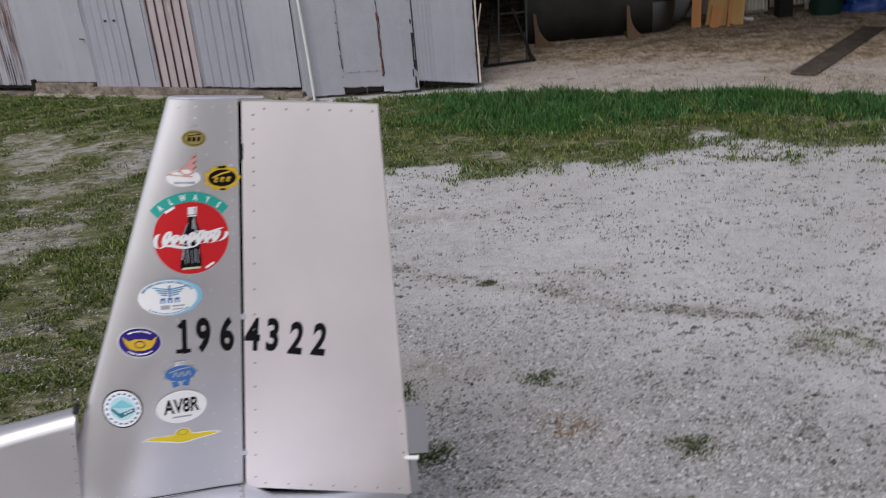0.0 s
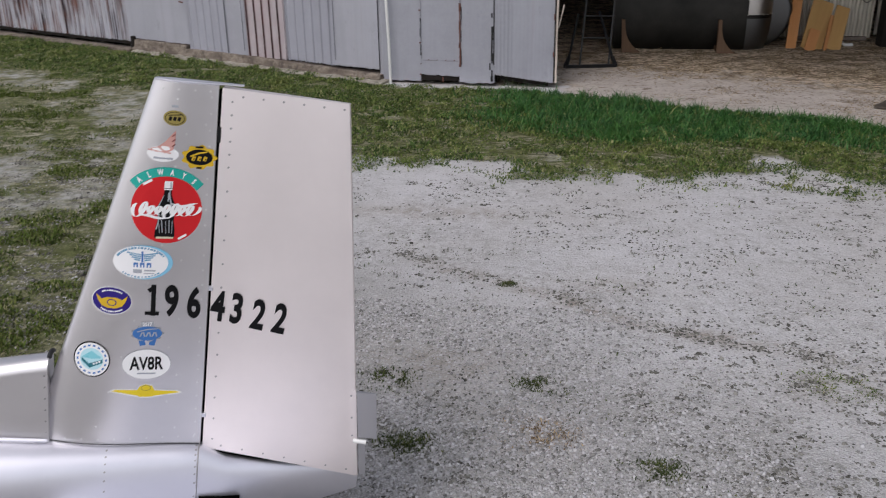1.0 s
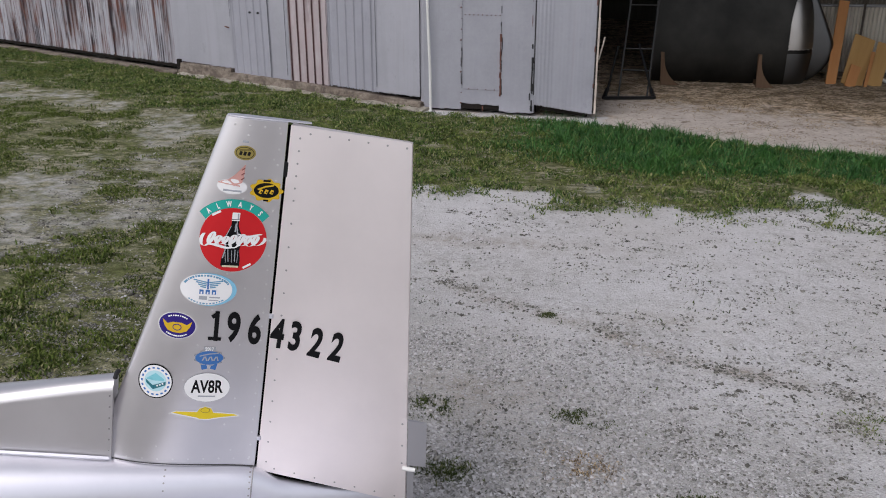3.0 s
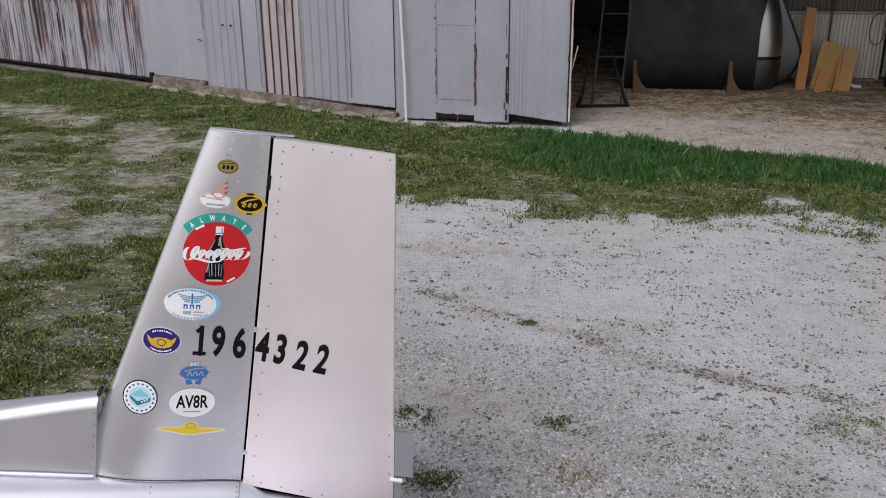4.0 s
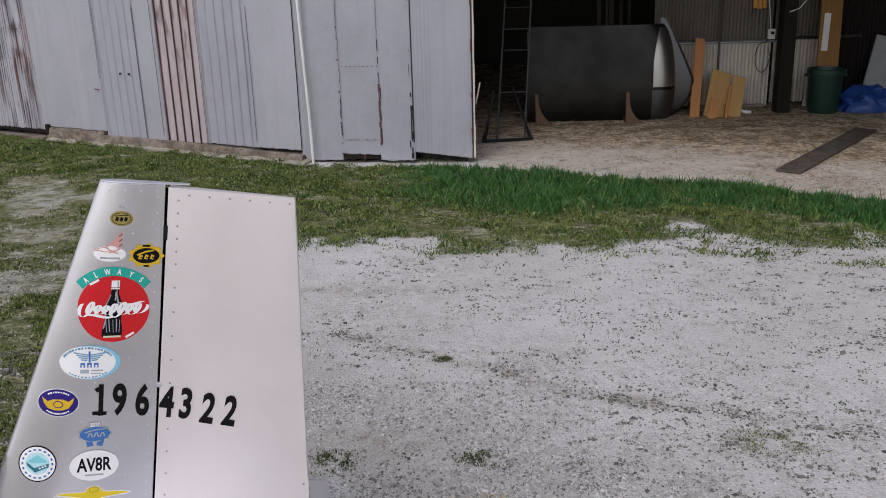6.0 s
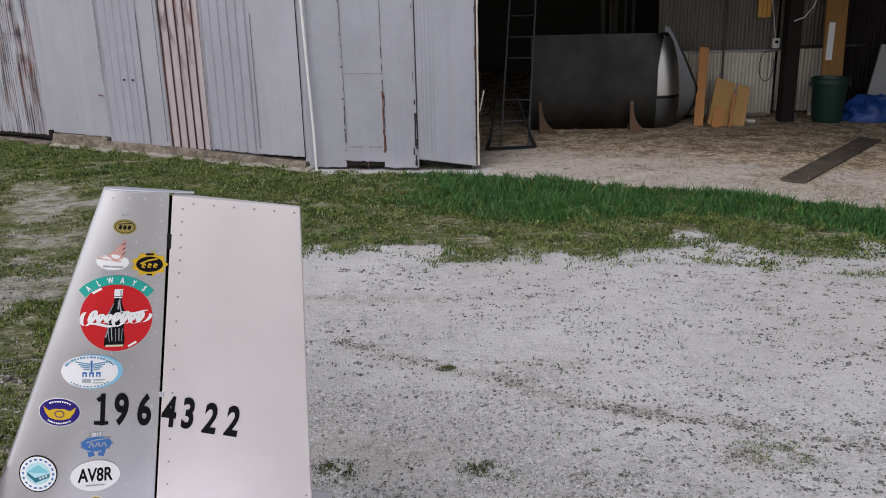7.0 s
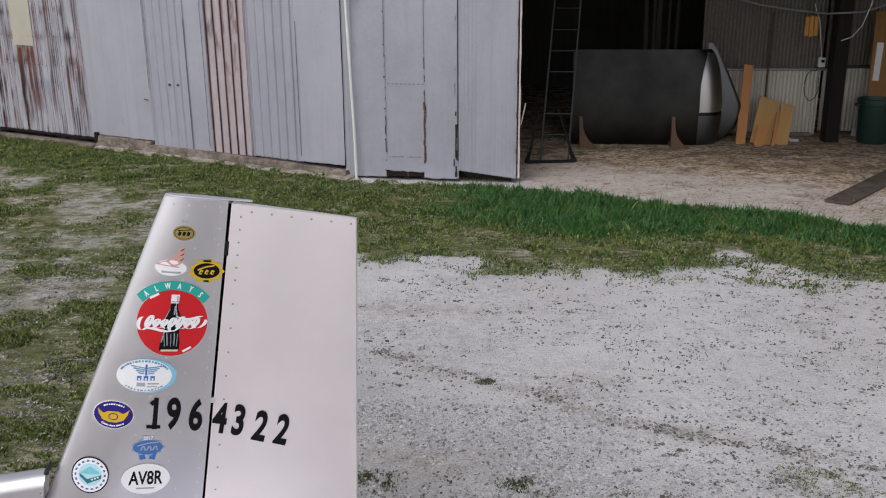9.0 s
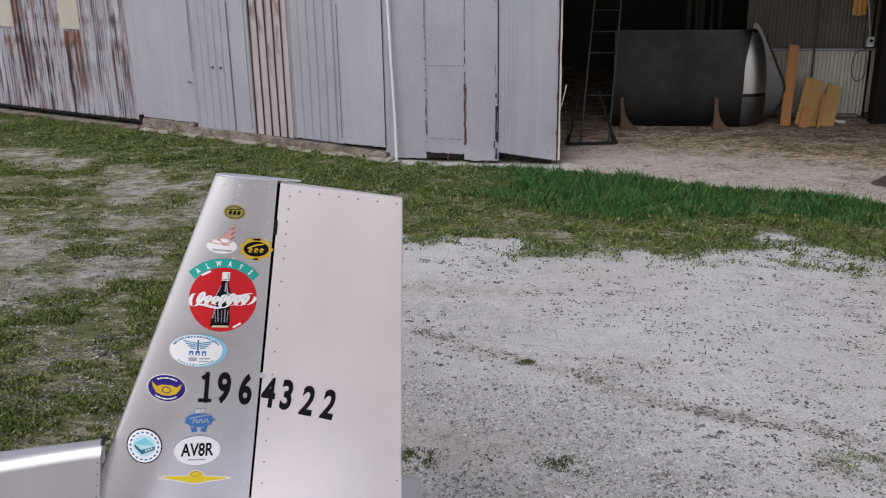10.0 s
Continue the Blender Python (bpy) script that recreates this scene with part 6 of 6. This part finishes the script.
    dn = [(-0.080, 0.0), (-0.070, -0.002), (-0.02, -0.013), (-0.014, -0.016), (0.0, -0.017), (0.014, -0.0165), (0.02, -0.0145), (0.07, -0.009), (0.080, -0.008)]
    d.strip("white_vinyl", [(cx + x, cz + z) for x, z in up], [(cx + x, cz + z) for x, z in dn], 0)
    d.strip("yellow_vinyl", [(cx + x * 0.955, cz + z - 0.0025) for x, z in up], [(cx + x * 0.955, cz + z + 0.0025) for x, z in dn], 1)
    d.poly("olive_vinyl", outline("round", cx, cz + 0.010, 0.011, 0.0075, 20), 2)
    d.poly("yellow_vinyl", outline("round", cx, cz + 0.010, 0.0095, 0.006, 20), 3)
    d.done("sticker", fin_ob, "yellow winged badge sticker with white border")
    # the serial across fin and rudder
    for ch, a, u, face, par, turn in (("1", -0.117, 0.389, F, fin_ob, -7), ("9", -0.078, 0.387, F, fin_ob, -7), ("6", -0.029, 0.383, F, fin_ob, -7),
                                      ("4", 0.0235, 0.378, rud_face, rudder_ob, -9), ("3", 0.066, 0.376, rud_face, rudder_ob, -10), ("2", 0.117, 0.367, rud_face, rudder_ob, -13), ("2", 0.167, 0.363, rud_face, rudder_ob, -13)):
        d = Decal(face)
        d.word("black_vinyl", ch, a, u, 0.103, 0.5, 0.0034, 0.60, turn + 6)
        if ch == "1":
            d.poly("black_vinyl", bar(a - 0.003, u - 0.0325, 0.030, 0.0085, turn + 4), 0.8)
            d.poly("black_vinyl", bar(a - 0.006, u + 0.0265, 0.012, 0.010, 35), 0.8)
        d.done("digit", par, "black vinyl digit")


M["steel_vinyl"] = simple("steel_blue_vinyl", (0.13, 0.30, 0.45), 0.5, 0, 0.06, 30.0, 0.0003, 0.18)
M["pale_gold"] = simple("pale_gold_vinyl", (0.62, 0.58, 0.42), 0.5, 0, 0.06, 30.0, 0.0003, 0.18)
M["rust_dark"] = simple("maroon_vinyl", (0.16, 0.02, 0.02), 0.4)
M["sky_pale"] = simple("pale_cyan_vinyl", (0.45, 0.70, 0.76), 0.3, 0, 0.05)
M["teal_pale"] = simple("cyan_vinyl", (0.20, 0.55, 0.62), 0.3, 0, 0.05)
M["teal_dark"] = simple("deep_teal_vinyl", (0.02, 0.16, 0.20), 0.3, 0, 0.05)
stickers()


# ---- loose ground cover ----
def many(name, base, tri, places, mats, label, category):
    """Copies of a small shape, joined into one mesh. places: matrices (n,3,3) and origins (n,3)."""
    rot, org = places
    v = np.einsum("nij,kj->nki", rot, base) + org[:, None, :]
    n, k = len(org), len(base)
    f = (tri[None] + (np.arange(n) * k)[:, None, None]).reshape(-1, tri.shape[1])
    me = bpy.data.meshes.new(name)
    me.vertices.add(n * k)
    me.vertices.foreach_set("co", v.reshape(-1).astype(np.float32))
    me.loops.add(f.size)
    me.loops.foreach_set("vertex_index", f.ravel().astype(np.int32))
    me.polygons.add(len(f))
    me.polygons.foreach_set("loop_start", np.arange(0, f.size, tri.shape[1], dtype=np.int32))
    me.update(calc_edges=True)
    ob = mesh_ob(name, me, mats)
    return tagged(ob, label, category, kind="stuff")


rng = np.random.default_rng(7)


def spots(n, x0, x1, y0, y1):
    x, y = rng.uniform(x0, x1, n), rng.uniform(y0, y1, n)
    return x, y, covers(x, y)


def turns(n, sx, sy, sz, tilt=0.3):
    a = rng.uniform(0, 2 * np.pi, n)
    c, s = np.cos(a), np.sin(a)
    z = np.zeros(n)
    r = np.stack((np.stack((c, -s, z), -1), np.stack((s, c, z), -1), np.stack((z, z, z + 1), -1)), 1)
    tx, ty = rng.normal(0, tilt, n), rng.normal(0, tilt, n)
    t = np.stack((np.stack((1 + z, z, tx), -1), np.stack((z, 1 + z, ty), -1), np.stack((-tx, -ty, 1 + z), -1)), 1)
    return np.einsum("nij,njk->nik", t, r) * np.stack((sx, sy, sz), -1)[:, None, :]


def crumb():
    co = np.array([(1, 0, 0), (-1, 0, 0), (0, 1, 0), (0, -1, 0), (0.2, 0.1, 1), (0, 0, -1)], dtype=float)
    tri = np.array([(0, 2, 4), (2, 1, 4), (1, 3, 4), (3, 0, 4), (2, 0, 5), (1, 2, 5), (3, 1, 5), (0, 3, 5)])
    return co * 1.1, tri


def stones():
    co, tri = crumb()
    co = co * np.array([1, 1, 0.8]) + np.random.default_rng(1).uniform(-0.18, 0.18, co.shape)
    n = 90000
    x = np.concatenate((rng.uniform(-3.0, 4.2, n), rng.uniform(-0.5, 2.2, n)))
    y = np.concatenate((rng.uniform(1.0, 7.0, n), rng.uniform(1.4, 3.6, n)))
    c = covers(x, y)
    clump = smoothstep(0.40, 0.62, vnoise(x * 1.7, y * 2.1, 11)) * 0.75 + 0.12
    near = smoothstep(4.6, 2.6, y + 0.8 * x)
    keep = (c["gap"] > 0.1) & (rng.random(len(x)) < smoothstep(0.9, 1.9, y) * (1 - 0.95 * c["strip"]) * (1 - 0.6 * c["left"]) * np.clip(clump * (0.10 + 1.1 * near), 0, 1))
    x, y = x[keep], y[keep]
    m = len(x)
    s = np.minimum(0.0095, 0.0041 * np.exp(rng.normal(0, 0.42, m)))
    r = turns(m, s * rng.uniform(0.8, 1.5, m), s * rng.uniform(0.7, 1.2, m), s * rng.uniform(0.6, 1.0, m))
    many("gravel", co, tri, (r, np.stack((x, y, height(x, y) + s * 0.15), -1)), "stones", "pale grey crushed limestone chips", "gravel")


def debris():
    """Dark crumbs of soil and leaf: in small drifts, along the old wheel mark, and a few lone bits."""
    co, tri = crumb()
    n = 200000
    cx, cy = rng.uniform(-3.2, 4.2, 5200), 1.2 + 5.8 * rng.random(5200)
    pick = rng.integers(0, 5200, n)
    size = (0.010 + 0.034 * rng.random(5200) ** 2)[pick]
    turn = rng.uniform(-0.6, 0.3, 5200)[pick]
    du, dv = rng.normal(0, 1.7, n) * size, rng.normal(0, 0.8, n) * size
    x, y = cx[pick] + du * np.cos(turn) - dv * np.sin(turn), cy[pick] + du * np.sin(turn) + dv * np.cos(turn)
    n2 = 90000
    x, y = np.concatenate((x, rng.uniform(-3.2, 4.2, n2))), np.concatenate((y, rng.uniform(0.9, 7.0, n2)))
    tx = rng.uniform(-0.35, 2.2, 6000)
    ty = wheel_mark(tx) + rng.normal(0, 0.028, 6000) + 0.05 * (rng.random(6000) < 0.25)
    x, y = np.concatenate((x, tx)), np.concatenate((y, ty))
    lone = np.arange(len(x)) >= n
    track = np.arange(len(x)) >= n + n2
    n = len(x)
    c = covers(x, y)
    drift = smoothstep(0.38, 0.60, vnoise(x * 1.6, y * 2.6, 52))
    near = smoothstep(4.8, 2.4, y + 0.6 * x)
    mark = np.exp(-((y - wheel_mark(x)) / 0.05) ** 2) * (x > -0.4) * (x < 2.3)
    fine = smoothstep(0.52, 0.62, vnoise(x * 15, y * 15, 54, 2))
    w = np.where(lone, drift * fine * (0.15 + 0.5 * near) + 1.3 * mark * (0.3 + 0.7 * fine), drift * (0.30 + 0.55 * near + 0.2 * c["left"]) + 0.5 * mark + 0.05)
    w = np.where(track, 1.2 * smoothstep(2.1, 1.3, x) * smoothstep(0.38, 0.62, vnoise(x * 5, y * 5, 53, 3)), w)
    keep = (c["gap"] > 0.15) & (rng.random(n) < w * (1 - c["strip"]) * smoothstep(0.9, 1.9, y) * np.where(lone, 0.25, 0.72))
    x, y = x[keep], y[keep]
    m = len(x)
    s = 0.0041 * np.exp(rng.normal(0, 0.35, m)) * np.where(rng.random(m) < 0.0015, 2.0, 1.0)
    r = turns(m, s * rng.uniform(0.8, 1.7, m), s * rng.uniform(0.6, 1.2, m), s * rng.uniform(0.4, 0.9, m))
    many("leaf_debris", co, tri, (r, np.stack((x, y, height(x, y) + s * 0.1), -1)), "debris", "dark soil crumbs strewn over the gravel", "debris")


def blades(name, n, box, weight, length, width, bend, mat, label, lumpy=0.0):
    x, y, c = spots(n, *box)
    keep = rng.random(n) < weight(c, x, y)
    x, y = x[keep], y[keep]
    m = len(x)
    ln = length * np.exp(rng.normal(0, 0.3, m)) * (0.35 + 0.7 * vnoise(x * 2.3, y * 2.3, 21) + 0.6 * smoothstep(0.35, 0.65, vnoise(x * 8, y * 8, 22)))
    base = np.array([(-0.5, 0, -0.05), (0.5, 0, -0.05), (-0.36, 0.25, 0.55), (0.36, 0.25, 0.55), (0.0, 1.0, 1.0)])
    tri = np.array([(0, 1, 3), (0, 3, 2), (2, 3, 4)])
    r = turns(m, width * rng.uniform(0.7, 1.4, m), ln * bend * rng.uniform(0.2, 1.3, m), ln, 0.25)
    rise = lumpy * smoothstep(0.42, 0.68, vnoise(x * 9, y * 9, 23, 3))
    many(name, base, tri, (r * (1 + 10 * rise)[:, None, None], np.stack((x, y, height(x, y) + rise * rng.uniform(0, 1, m)), -1)), mat, label, "grass")


stones()
debris()
blades("tall_grass", 240000, (-0.9, 4.2, 5.4, 8.4), lambda c, x, y: c["tall"] * (0.45 + 0.55 * smoothstep(0.35, 0.6, vnoise(x * 7, y * 7, 64))), 0.044, 0.0065, 0.9, "grass", "lush dark green grass before the hangar")
blades("short_grass", 1150000, (-9.5, 4.0, 5.0, 12.4), lambda c, x, y: np.clip(smoothstep(0.10, 0.55, c["strip"]) + 0.8 * smoothstep(0.9, 1.8, x) * smoothstep(0.52, 0.60, vnoise(x * 6.0, y * 9.0, 66, 3)) * smoothstep(2.9, 1.5, c["gap"]) * smoothstep(0.6, 0.9, c["gap"]), 0, 1) * (1 - 0.55 * c["tall"]) * (1 - 0.35 * smoothstep(0.9, 1.8, c["gap"] + 0.8 * (c["n1"] - 0.5))) * smoothstep(0.32, 0.47, 0.35 * c["n2"] + 0.65 * vnoise(x * 4.5, y * 9, 61)), 0.0105, 0.0068, 1.3, "lawn", "short uneven weedy grass along the hangar", 0.030)
blades("dry_weeds", 620000, (-6.6, 0.2, 0.9, 8.6), lambda c, x, y: c["weeds"] * smoothstep(0.40, 0.60, vnoise(x * 4, y * 7, 62)), 0.011, 0.0075, 1.4, "moss", "low dry mossy weeds in the worn ground", 0.014)
TUFTS = ((0.425, 2.95, 0.085, "tuft"), (0.0, 2.52, 0.09, "tuft"), (0.80, 2.48, 0.085, "tuft"), (1.51, 3.06, 0.13, "moss"), (-0.15, 2.92, 0.10, "tuft"), (0.44, 2.63, 0.09, "straw"), (0.24, 3.83, 0.035, "tuft"), (-1.45, 3.2, 0.16, "tuft"), (-1.3, 2.85, 0.12, "tuft"), (-1.75, 3.9, 0.12, "tuft"))
for wx, wy, wr, wm in TUFTS:
    blades("weed_tuft", 4200, (wx - wr * 1.6, wx + wr * 1.6, wy - wr, wy + wr), lambda c, x, y: np.exp(-(((x - wx) / wr) ** 2 + ((y - wy) / (wr * 0.7)) ** 2) * 1.4) * smoothstep(0.3, 0.6, vnoise(x * 16, y * 16, 31)), 0.006, 0.0045, 1.3, wm, "dry brown weed tuft in the gravel" if wm == "straw" else "small weed tuft in the gravel")
blades("tiny_weeds", 26000, (-1.0, 4.0, 2.0, 6.6), lambda c, x, y: smoothstep(0.58, 0.72, vnoise(x * 3.1, y * 3.9, 41)) * (1 - c["strip"]) * 0.45, 0.009, 0.005, 1.2, "tuft", "scattered tiny weeds in the gravel")
blades("straw_litter", 90000, (-0.2, 5.2, 6.2, 11.0), lambda c, x, y: c["inside"] * (0.05 + smoothstep(0.46, 0.60, vnoise(x * 2.6, y * 3.4, 65))), 0.004, 0.006, 7.0, "straw", "straw and leaf litter on the dirt floor")
